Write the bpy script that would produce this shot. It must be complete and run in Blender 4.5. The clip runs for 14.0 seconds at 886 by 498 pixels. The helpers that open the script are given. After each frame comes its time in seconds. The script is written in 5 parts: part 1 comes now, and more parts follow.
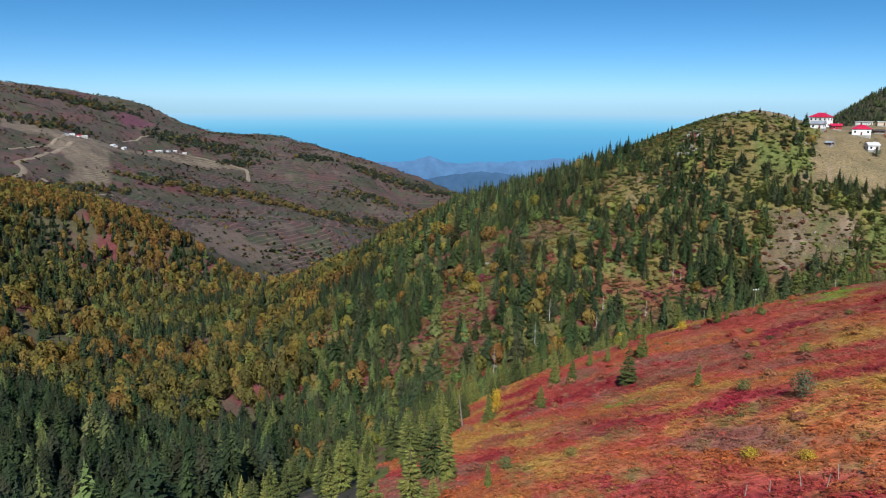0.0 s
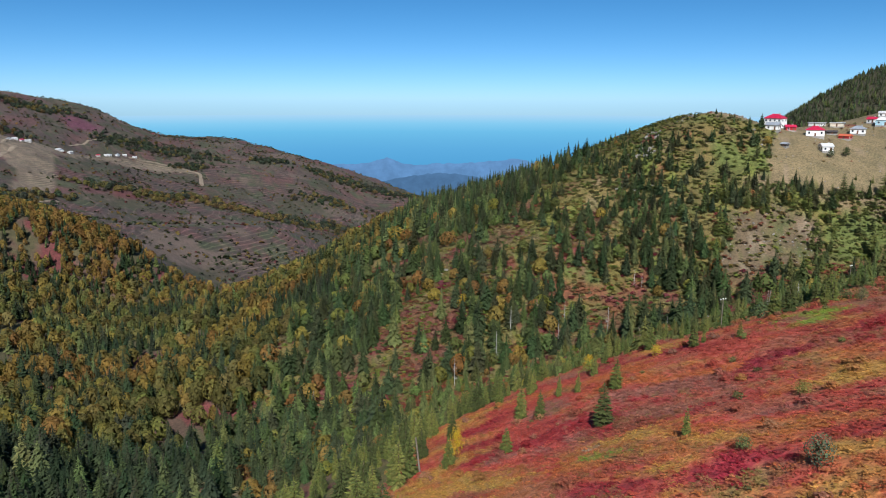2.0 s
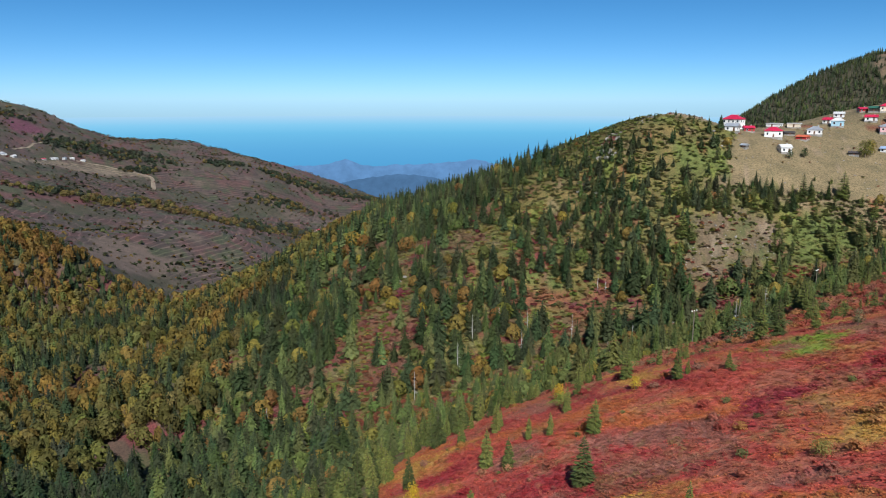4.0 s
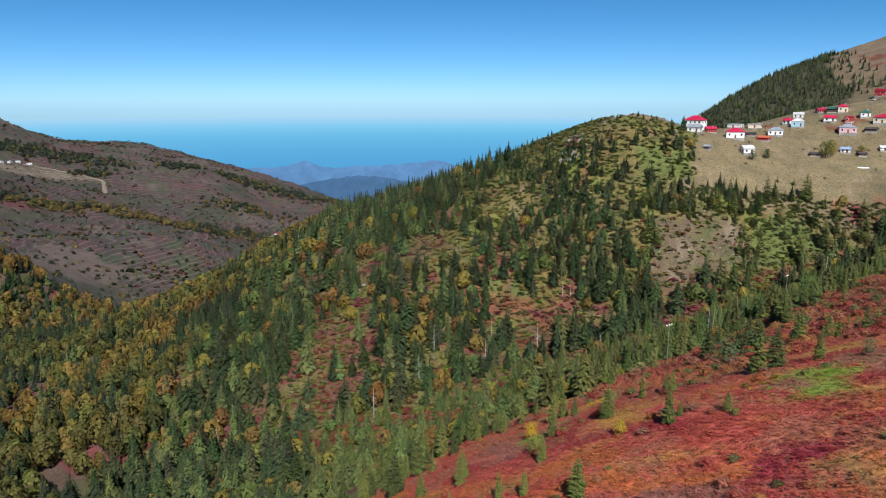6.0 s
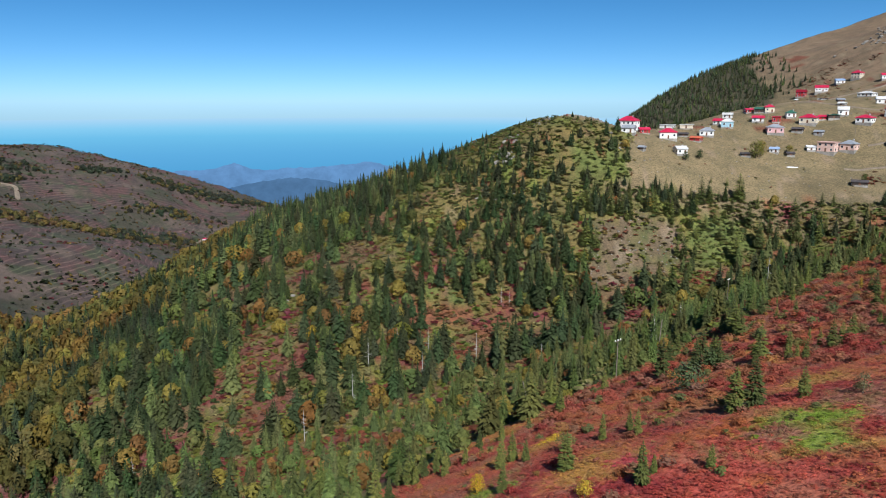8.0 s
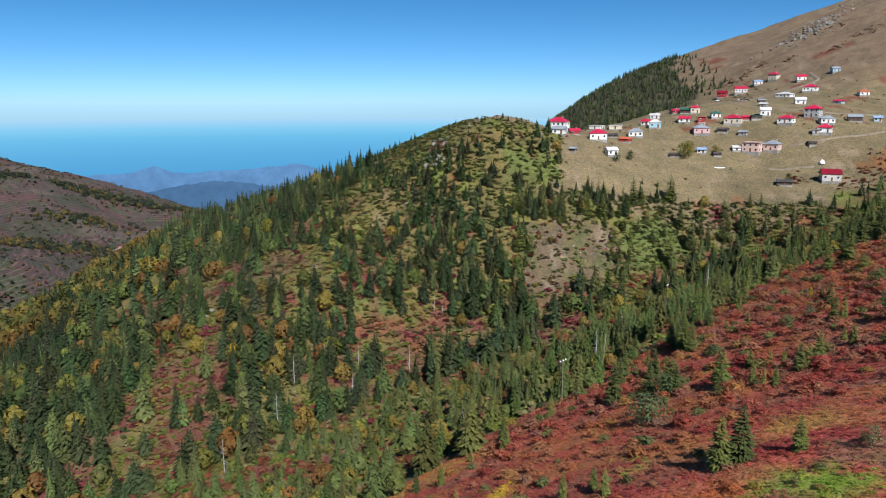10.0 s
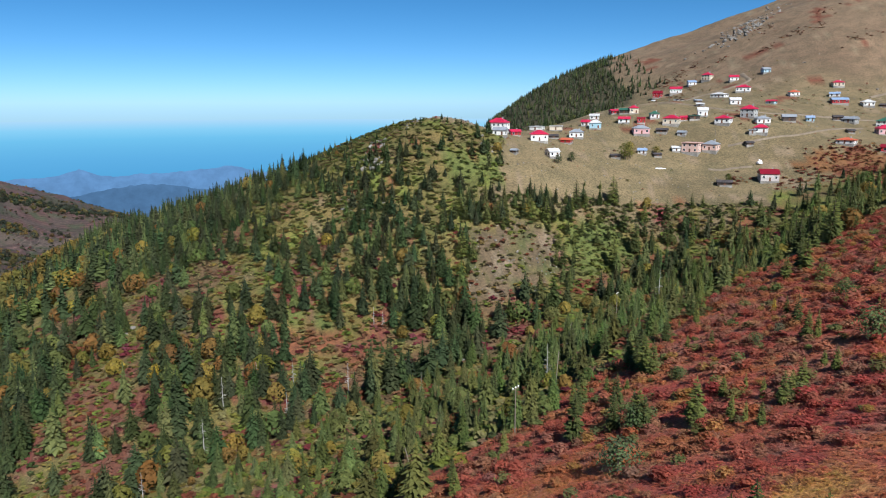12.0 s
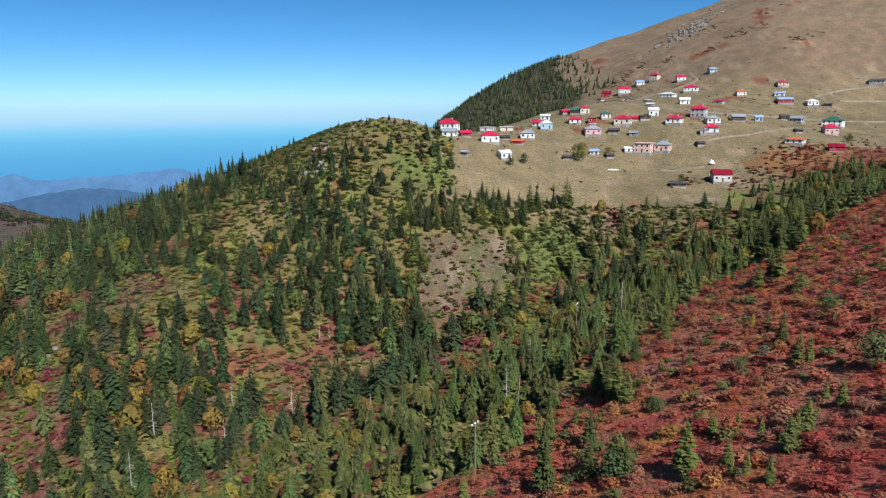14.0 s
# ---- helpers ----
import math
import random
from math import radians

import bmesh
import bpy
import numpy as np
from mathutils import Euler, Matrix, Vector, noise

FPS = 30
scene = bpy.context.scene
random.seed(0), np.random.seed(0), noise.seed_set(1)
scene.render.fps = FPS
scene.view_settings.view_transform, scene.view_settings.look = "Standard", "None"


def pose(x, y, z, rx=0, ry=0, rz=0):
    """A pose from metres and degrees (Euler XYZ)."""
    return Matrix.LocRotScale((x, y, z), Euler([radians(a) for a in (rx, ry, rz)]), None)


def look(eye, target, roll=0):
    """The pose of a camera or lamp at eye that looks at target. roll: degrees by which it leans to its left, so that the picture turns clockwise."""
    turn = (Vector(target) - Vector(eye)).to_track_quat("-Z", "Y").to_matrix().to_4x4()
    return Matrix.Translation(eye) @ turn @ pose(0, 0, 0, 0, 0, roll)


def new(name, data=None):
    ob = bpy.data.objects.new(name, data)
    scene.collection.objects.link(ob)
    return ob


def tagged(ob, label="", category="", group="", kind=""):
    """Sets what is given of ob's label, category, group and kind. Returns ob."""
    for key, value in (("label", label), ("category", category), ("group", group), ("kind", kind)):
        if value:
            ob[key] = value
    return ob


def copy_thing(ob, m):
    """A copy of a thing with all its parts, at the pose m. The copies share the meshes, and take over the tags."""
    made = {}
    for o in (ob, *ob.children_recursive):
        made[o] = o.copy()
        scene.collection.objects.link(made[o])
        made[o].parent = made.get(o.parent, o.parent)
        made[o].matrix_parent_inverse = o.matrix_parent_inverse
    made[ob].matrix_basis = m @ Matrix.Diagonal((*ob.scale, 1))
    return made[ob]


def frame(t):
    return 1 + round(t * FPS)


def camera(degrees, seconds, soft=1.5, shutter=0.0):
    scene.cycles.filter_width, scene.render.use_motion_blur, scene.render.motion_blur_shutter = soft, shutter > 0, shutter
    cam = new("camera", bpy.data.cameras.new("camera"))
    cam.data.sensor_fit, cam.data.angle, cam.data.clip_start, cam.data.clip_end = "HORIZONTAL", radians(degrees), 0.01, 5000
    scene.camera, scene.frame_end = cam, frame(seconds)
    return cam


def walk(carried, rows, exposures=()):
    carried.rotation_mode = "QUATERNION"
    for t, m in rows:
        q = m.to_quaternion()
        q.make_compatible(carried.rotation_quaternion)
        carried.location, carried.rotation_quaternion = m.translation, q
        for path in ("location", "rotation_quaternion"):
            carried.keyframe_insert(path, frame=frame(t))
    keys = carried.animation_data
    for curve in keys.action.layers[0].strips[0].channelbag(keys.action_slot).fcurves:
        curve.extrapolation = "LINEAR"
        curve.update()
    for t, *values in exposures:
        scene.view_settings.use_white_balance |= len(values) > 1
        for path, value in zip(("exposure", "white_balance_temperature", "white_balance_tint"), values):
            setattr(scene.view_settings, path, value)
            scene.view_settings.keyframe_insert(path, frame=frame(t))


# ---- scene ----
# The camera: a small aircraft drifting forward along the slope and turning to the right.
cam = camera(63.05, 14.0, soft=1.0)
PATH = [  # seconds, x, y, z, heading (to the left), pitch (up), lean
    (0, -0.00, -0.01, -0.04, -3.82, -11.85, 0.28),
    (0.5, 0.31, 2.33, 0.16, -4.65, -11.82, 0.22),
    (1, 0.69, 4.89, 0.36, -5.67, -11.79, 0.18),
    (1.5, 1.12, 7.62, 0.54, -6.41, -11.77, 0.14),
    (2, 1.61, 10.48, 0.70, -7.11, -11.75, 0.11),
    (2.5, 2.16, 13.45, 0.83, -7.87, -11.73, 0.08),
    (3, 2.78, 16.50, 0.93, -8.74, -11.71, 0.05),
    (3.2, 3.04, 17.75, 0.97, -9.03, -11.71, 0.04),
    (5.3, 6.32, 31.42, 1.08, -12.39, -11.64, -0.01),
    (5.5, 6.68, 32.77, 1.08, -12.64, -11.64, -0.02),
    (6, 7.62, 36.18, 1.05, -13.42, -11.62, -0.02),
    (6.5, 8.61, 39.62, 1.02, -14.30, -11.61, -0.03),
    (7, 9.65, 43.10, 0.98, -15.68, -11.59, -0.03),
    (7.5, 10.75, 46.60, 0.94, -17.12, -11.58, -0.04),
    (8, 11.91, 50.11, 0.91, -18.66, -11.56, -0.04),
    (8.5, 13.12, 53.62, 0.88, -20.06, -11.55, -0.04),
    (9, 14.40, 57.12, 0.87, -21.51, -11.54, -0.05),
    (9.2, 14.93, 58.51, 0.87, -22.11, -11.53, -0.05),
    (11.3, 21.28, 72.80, 0.94, -27.46, -11.49, -0.10),
    (11.5, 21.96, 74.12, 0.95, -27.96, -11.49, -0.10),
    (12, 23.73, 77.40, 0.98, -29.13, -11.48, -0.12),
    (12.5, 25.60, 80.66, 1.00, -30.11, -11.48, -0.14),
    (13, 27.55, 83.92, 0.99, -31.20, -11.47, -0.17),
    (13.5, 29.59, 87.24, 0.94, -32.17, -11.46, -0.21),
    (14, 31.70, 90.65, 0.84, -33.14, -11.45, -0.24),
]


def carried_pose(x, y, z, heading, pitch, lean):
    return pose(x, y, z) @ pose(0, 0, 0, 0, 0, heading) @ pose(0, 0, 0, 90 + pitch) @ pose(0, 0, 0, 0, 0, lean)


walk(cam, [(t, carried_pose(*row)) for t, *row in PATH], [(0, 0.48, 6000, 8), (9, 0.5, 6000, 8), (14, 0.57, 5950, 8)])

# ---- light: clear autumn day, sun from the right and behind ----
SUN_AZIMUTH, SUN_HEIGHT = 187.0, 45.0  # degrees clockwise from +y, and above the horizon
to_sun = Vector((math.sin(radians(SUN_AZIMUTH)) * math.cos(radians(SUN_HEIGHT)),
                 math.cos(radians(SUN_AZIMUTH)) * math.cos(radians(SUN_HEIGHT)), math.sin(radians(SUN_HEIGHT))))
world = bpy.data.worlds.new("sky")
scene.world = world
world.use_nodes = True
sky = world.node_tree.nodes.new("ShaderNodeTexSky")
sky.sky_type, sky.sun_disc = "NISHITA", False
sky.sun_elevation, sky.sun_rotation = radians(SUN_HEIGHT), radians(SUN_AZIMUTH)
sky.altitude, sky.air_density, sky.dust_density, sky.ozone_density = 0, 0.4, 0.18, 4.0
clear = world.node_tree.nodes.new("ShaderNodeHueSaturation")  # the deep clear blue of thin mountain air
clear.inputs["Hue"].default_value = 0.489
clear.inputs["Saturation"].default_value = 1.2
world.node_tree.links.new(sky.outputs[0], clear.inputs["Color"])
world.node_tree.links.new(clear.outputs[0], world.node_tree.nodes["Background"].inputs[0])
world.node_tree.nodes["Background"].inputs[1].default_value = 0.079
sun = new("sun", bpy.data.lights.new("sun", "SUN"))
sun.data.energy, sun.data.angle, sun.data.color = 5.0, radians(0.53), (1.0, 0.965, 0.92)
sun.matrix_basis = look(to_sun * 1000, (0, 0, 0))

# ---- materials ----
def material(name, rough=0.85, metal=0.0):
    m = bpy.data.materials.new(name)
    m.use_nodes = True
    nt = m.node_tree
    b = nt.nodes["Principled BSDF"]
    b.inputs["Roughness"].default_value, b.inputs["Metallic"].default_value = rough, metal
    b.inputs["Specular IOR Level"].default_value = 0.25
    return m, nt, b


def node(nt, kind, **values):
    n = nt.nodes.new(kind)
    for key, value in values.items():
        n.inputs[key.replace("_", " ")].default_value = value
    return n


def ramp(nt, source, stops):
    r = nt.nodes.new("ShaderNodeValToRGB")
    e = r.color_ramp.elements
    while len(e) < len(stops):
        e.new(0.5)
    for el, (at, colour) in zip(e, stops):
        el.position, el.color = at, (*colour, 1)
    nt.links.new(source, r.inputs[0])
    return r.outputs[0]


def mixed(nt, a, b, factor, mode="MULTIPLY"):
    m = nt.nodes.new("ShaderNodeMix")
    m.data_type, m.blend_type = "RGBA", mode
    for socket, value in ((m.inputs[0], factor), (m.inputs[6], a), (m.inputs[7], b)):
        if isinstance(value, bpy.types.NodeSocket):
            nt.links.new(value, socket)
        else:
            socket.default_value = value if isinstance(value, float) else (*value, 1)
    return m.outputs[2]


def place_of(nt, scale):
    g = nt.nodes.new("ShaderNodeNewGeometry")
    n = node(nt, "ShaderNodeTexNoise", Scale=scale, Detail=5.0, Roughness=0.6)
    nt.links.new(g.outputs["Position"], n.inputs["Vector"])
    return n.outputs["Fac"], g


def bumped(nt, b, source, strength, distance):
    p = node(nt, "ShaderNodeBump", Strength=strength, Distance=distance)
    nt.links.new(source, p.inputs["Height"])
    nt.links.new(p.outputs[0], b.inputs["Normal"])


def plain(name, colour, rough=0.8, metal=0.0, scale=3.0, spread=0.25, bump=0.2):
    """A worn painted, stone or wooden surface, mottled at two scales."""
    m, nt, b = material(name, rough, metal)
    fine, _ = place_of(nt, scale)
    broad, _ = place_of(nt, scale * 0.15)
    lo, hi = 1 - spread, 1 + spread * 0.6
    c = mixed(nt, colour, ramp(nt, fine, [(0.3, (lo,) * 3), (0.7, (hi,) * 3)]), 1.0)
    c = mixed(nt, c, ramp(nt, broad, [(0.35, (lo,) * 3), (0.65, (hi,) * 3)]), 1.0)
    nt.links.new(c, b.inputs["Base Color"])
    bumped(nt, b, fine, bump, 0.05)
    return m


def cover_material():
    """Ground: the cover colour of the place, broken up by tufts, stones and bare soil."""
    m, nt, b = material("mountain_ground", 0.95)
    a = nt.nodes.new("ShaderNodeVertexColor")
    a.layer_name = "cover"
    tuft, g = place_of(nt, 0.9)
    patch, _ = place_of(nt, 0.09)
    grain, _ = place_of(nt, 3.2)
    c = mixed(nt, a.outputs[0], ramp(nt, tuft, [(0.3, (0.55, 0.55, 0.5)), (0.5, (1, 1, 1)), (0.72, (1.35, 1.3, 1.2))]), 1.0)
    c = mixed(nt, c, ramp(nt, patch, [(0.34, (0.78, 0.82, 0.77)), (0.64, (1.15, 1.11, 1.06))]), 1.0)
    c = mixed(nt, c, ramp(nt, grain, [(0.3, (0.66, 0.62, 0.62)), (0.5, (1.02, 1.02, 1.02)), (0.7, (1.45, 1.4, 1.35))]), 1.0)
    # old field terraces: low banks along the contours
    t = nt.nodes.new("ShaderNodeAttribute")
    t.attribute_name = "terrace"
    sep = nt.nodes.new("ShaderNodeSeparateXYZ")
    nt.links.new(g.outputs["Position"], sep.inputs[0])
    wob = node(nt, "ShaderNodeTexNoise", Scale=0.012, Detail=3.0)
    nt.links.new(g.outputs["Position"], wob.inputs["Vector"])
    add = nt.nodes.new("ShaderNodeMath")
    add.operation = "MULTIPLY_ADD"
    nt.links.new(wob.outputs[0], add.inputs[0])
    add.inputs[1].default_value = 9.0
    nt.links.new(sep.outputs[2], add.inputs[2])
    wave = nt.nodes.new("ShaderNodeMath")
    wave.operation = "PINGPONG"
    step = nt.nodes.new("ShaderNodeMath")
    step.operation = "MULTIPLY"
    step.inputs[1].default_value = 0.62
    nt.links.new(add.outputs[0], step.inputs[0])
    nt.links.new(step.outputs[0], wave.inputs[0])
    wave.inputs[1].default_value = 1.0
    bank = ramp(nt, wave.outputs[0], [(0.0, (1.75, 1.75, 1.6)), (0.14, (1.25, 1.25, 1.2)), (0.32, (0.85, 0.86, 0.85)), (1.0, (0.8, 0.84, 0.8))])
    c = mixed(nt, c, mixed(nt, c, bank, 1.0), t.outputs["Fac"], "MIX")
    nt.links.new(c, b.inputs["Base Color"])
    bumped(nt, b, grain, 0.7, 0.25)
    return m


def foliage_material(name, rough=0.7, thin=0.25):
    """Leaves or needles: the tint of the plant, a little different from sprig to sprig."""
    m, nt, b = material(name, rough)
    b.inputs["Specular IOR Level"].default_value = 0.1
    a = nt.nodes.new("ShaderNodeVertexColor")
    a.layer_name = "tint"
    g = nt.nodes.new("ShaderNodeNewGeometry")
    c = mixed(nt, a.outputs[0], ramp(nt, g.outputs["Random Per Island"], [(0.0, (0.72, 0.75, 0.72)), (0.5, (1, 1, 1)), (1.0, (1.28, 1.24, 1.15))]), 1.0)
    fine, _ = place_of(nt, 6.0)
    c = mixed(nt, c, ramp(nt, fine, [(0.3, (0.7,) * 3), (0.7, (1.25,) * 3)]), 1.0)
    nt.links.new(c, b.inputs["Base Color"])
    tr = nt.nodes.new("ShaderNodeBsdfTranslucent")
    nt.links.new(c, tr.inputs[0])
    mix = nt.nodes.new("ShaderNodeMixShader")
    mix.inputs[0].default_value = thin
    nt.links.new(b.outputs[0], mix.inputs[1])
    nt.links.new(tr.outputs[0], mix.inputs[2])
    nt.links.new(mix.outputs[0], nt.nodes["Material Output"].inputs[0])
    return m


GROUND = cover_material()
NEEDLES = foliage_material("spruce_needles", 0.75, 0.05)
LEAVES = foliage_material("autumn_leaves", 0.7, 0.3)
HEATH_LEAVES = foliage_material("heath_leaves", 0.75, 0.45)
BARK = plain("bark", (0.12, 0.09, 0.07), 0.95, 0, 8.0, 0.35)
DEADWOOD = plain("grey_dead_wood", (0.34, 0.32, 0.3), 0.9, 0, 8.0, 0.3)
ROCK = plain("limestone", (0.23, 0.21, 0.185), 0.95, 0, 0.8, 0.35, 0.6)
TRACK = plain("dirt_track", (0.21, 0.165, 0.12), 0.95, 0, 0.5, 0.25)

# ---- the lie of the land ----
# spot heights along the spurs, gullies and shoulders, partly fitted to the camera's view: x, y, z
NEAR_SLOPE = [
    (26, 40, -22), (35, 49, -21), (18, 49, -26.5), (10, 55, -30), (47, 68, -24.5), (52, 88, -28), (36, 85, -32.5),
    (25, 77, -34), (14, 95, -43.5), (54, 127, -42), (113, 131, -34), (124, 143, -36), (82, 138, -42.5), (93, 175, -57),
    (75, 179, -64), (123, 161, -43), (138, 203, -59), (171, 199, -48), (206, 207, -46), (247, 205, -32), (185, 168, -31),
    (58, 168, -63), (5, 141, -68), (-8, 120, -65), (0, 0, -18), (120, 40, 0), (60, -80, 28), (-90, 60, -62), (300, 120, 5),
    (-60, -120, -8), (170, 110, -12),
    (16, 113, -48), (33, 141, -55.5), (57, 122, -39), (71, 103, -27.8), (158, 204, -52), (188, 195, -41)]
WOODED_HILL = [
    (235, 305, -76), (289, 321, -60), (207, 326, -69), (186, 340, -61), (154, 293, -90), (134, 332, -88), (73, 321, -103),
    (28, 332, -111), (52, 383, -95), (83, 359, -79), (123, 377, -66), (190, 370, -45), (169, 416, -29), (13, 311, -120),
    (-36, 370, -122), (-77, 384, -140), (-14, 410, -119), (-18, 316, -135), (-76, 281, -136), (-116, 258, -120),
    (-133, 385, -150), (-83, 475, -152), (-195, 651, -183), (-124, 644, -174), (-275, 675, -152), (-250, 760, -135),
    (-477, 1024, -140), (131, 525, -54), (92, 585, -79), (67, 650, -101), (31, 680, -124), (-5, 700, -152),
    (230, 442, -7.5), (-400, 560, -70)]
VILLAGE_SLOPE = [
    (274, 453, -18), (274, 415, -22), (357, 377, -32), (360, 327, -42), (314, 386, -31), (493, 342, -20), (405, 375, -14),
    (485, 468, 2), (588, 573, 18), (590, 512, 24), (655, 475, 50), (646, 408, 14), (535, 400, -7), (777, 655, 100),
    (803, 723, 84), (726, 888, 56), (272, 351, -49), (308, 327, -49), (560, 850, -12), (880, 790, 116), (420, 560, -22), (302, 458, -16.5), (345, 490, -14.5), (388, 508, -8.5),
    (300, 640, -120), (630, 886, 19), (596, 940, -18), (814, 856, 86), (700, 250, -5), (1000, 600, 175), (900, 1100, -20)]
FAR_SIDE = [
    (-113, 1071, -212), (-135, 1144, -196), (-265, 1249, -208), (51, 1694, -305), (-385, 1908, -199), (-476, 1947, -178),
    (-652, 1710, -112), (-676, 1556, -96), (-129, 2005, -219), (20, 2027, -287), (168, 2100, -283), (0, 2423, -236),
    (100, 2360, -266), (235, 2180, -320), (-900, 2250, -3), (-770, 2330, -31), (-1120, 2220, 36), (-289, 2453, -158), (-140, 2380, -191), (-638, 2381, -102), (-387, 2462, -130),
    (-735, 2068, -66), (-1050, 1950, 16), (100, 2800, -400), (-150, 850, -225), (150, 1100, -290), (500, 1500, -330),
    (-900, 1200, -60), (700, 2500, -440), (-800, 600, 20), (-500, 3000, -300), (0, 3600, -640), (1500, 3000, -560),
    (-1800, 1500, 150)]


def kernel(d2):
    return d2 * np.log(d2 + 1e-9)


def surface(spots, loose):
    """A thin plate laid over the spot heights."""
    q = spots[:, :2] / 100
    n = len(q)
    a = np.zeros((n + 3, n + 3))
    a[:n, :n] = kernel(((q[:, None] - q[None]) ** 2).sum(-1)) + np.eye(n) * loose
    a[:n, n], a[n, :n], a[:n, n + 1:], a[n + 1:, :n] = 1, 1, q, q.T
    return q, np.linalg.solve(a, np.r_[spots[:, 2], 0, 0, 0])


PLATE, BEND = surface(np.array(NEAR_SLOPE + WOODED_HILL + VILLAGE_SLOPE + FAR_SIDE, float), 0.02)
LATTICE = np.random.default_rng(7).random((256, 256))


def value_noise(x, y, size, seed=0):
    """Smooth noise in 0..1 with blotches of that size in metres."""
    u, v = np.asarray(x, float) / size + seed * 17.3, np.asarray(y, float) / size + seed * 9.1
    i, j = np.floor(u).astype(int), np.floor(v).astype(int)
    u, v = u - i, v - j
    u, v = u * u * (3 - 2 * u), v * v * (3 - 2 * v)
    at = lambda a, b: LATTICE[(i + a) % 256, (j + b) % 256]
    return (at(0, 0) * (1 - u) + at(1, 0) * u) * (1 - v) + (at(0, 1) * (1 - u) + at(1, 1) * u) * v


def fractal(x, y, size, seed=0, octaves=4):
    total, weight = 0.0, 0.0
    for k in range(octaves):
        total = total + value_noise(x, y, size / 2 ** k, seed + k) * 0.55 ** k
        weight += 0.55 ** k
    return total / weight


def broad_height(x, y):
    x, y = np.asarray(x, float), np.asarray(y, float)
    p = np.stack([x.ravel(), y.ravel()], 1) / 100
    z = np.empty(len(p))
    for i in range(0, len(p), 40000):
        b = p[i:i + 40000]
        z[i:i + 40000] = kernel(((b[:, None] - PLATE[None]) ** 2).sum(-1)) @ BEND[:-3] + BEND[-3] + b @ BEND[-2:]
    return z.reshape(x.shape)


def land(x, y):
    x, y = np.asarray(x, float), np.asarray(y, float)
    far = np.hypot(x - 20, y - 50)
    rough = 2.5 + 24 * np.clip((far - 700) / 900, 0, 1)
    return broad_height(x, y) + (fractal(x, y, 90, 3) - 0.5) * rough + (fractal(x, y, 14, 5) - 0.5) * (0.7 + 0.6 * np.clip(far / 700, 0, 1))


def inside(x, y, outline, ragged=0.0, seed=0):
    """Whether places lie in an outline, whose edge may be ragged by so many metres."""
    x, y = np.asarray(x, float), np.asarray(y, float)
    if ragged:
        x = x + (fractal(x, y, ragged * 3, 11 + seed) - 0.5) * 2.6 * ragged
        y = y + (fractal(x, y, ragged * 3, 23 + seed) - 0.5) * 2.6 * ragged
    hit = np.zeros(x.shape, bool)
    for (ax, ay), (bx, by) in zip(outline, outline[1:] + outline[:1]):
        with np.errstate(divide="ignore", invalid="ignore"):
            hit ^= ((ay > y) != (by > y)) & (x < (bx - ax) * (y - ay) / (by - ay + 1e-12) + ax)
    return hit


# outlines of the plant cover, in plan
HEATH = [(-20, -150), (-6, 20), (4, 60), (4, 82), (16, 103), (28, 133), (46, 157), (72, 172), (95, 176), (122, 182), (150, 194),
         (176, 203), (205, 208), (232, 202), (262, 194), (330, 220), (420, 140), (300, -150)]
MEADOW = [(205, 452), (250, 415), (224, 375), (215, 369), (243, 362), (274, 353), (299, 339), (328, 311), (350, 312), (399, 296), (423, 270), (520, 240),
          (800, 250), (1400, 500), (1100, 900), (800, 800), (745, 860), (650, 700), (560, 640), (430, 520), (300, 480), (240, 470)]
SCAR = [(192, 351), (220, 354), (228, 338), (218, 318), (198, 309), (180, 313), (172, 325), (184, 343)]
PALE_SPUR = [(-877, 1699), (-803, 1691), (-732, 1690), (-652, 1734), (-586, 1889), (-540, 1960), (-440, 1965), (-380, 1925), (-440, 1920), (-563, 1812), (-610, 1618),
             (-504, 1298), (-541, 1250), (-608, 1416), (-723, 1564), (-796, 1534)]
DARK_PLANTATION = [(345, 560), (430, 700), (500, 860), (600, 960), (745, 960), (728, 860), (655, 785), (604, 712), (588, 668), (545, 640), (490, 600), (420, 545)]
RUST_SLOPE = [(16, 300), (8, 340), (24, 372), (44, 384), (54, 366), (53, 335), (40, 306)]
GLADE = [(228, 352), (238, 342), (264, 350), (280, 342), (263, 326), (258, 314), (240, 310), (222, 314), (219, 330)]
HILLTOP = [(182, 424), (212, 448), (262, 448), (236, 386), (222, 372), (205, 367), (190, 380), (194, 404)]
LEFT_WOOD = [(-600, 1150), (-420, 1010), (-300, 840), (-235, 800), (-120, 705), (-20, 720), (60, 640), (10, 520), (-20, 420), (-60, 300),
             (-30, 180), (-16, 60), (-60, -120), (-500, -100), (-800, 500)]


def soft(v, at, width=0.05):
    return np.clip((v - at) / width + 0.5, 0, 1)[..., None]


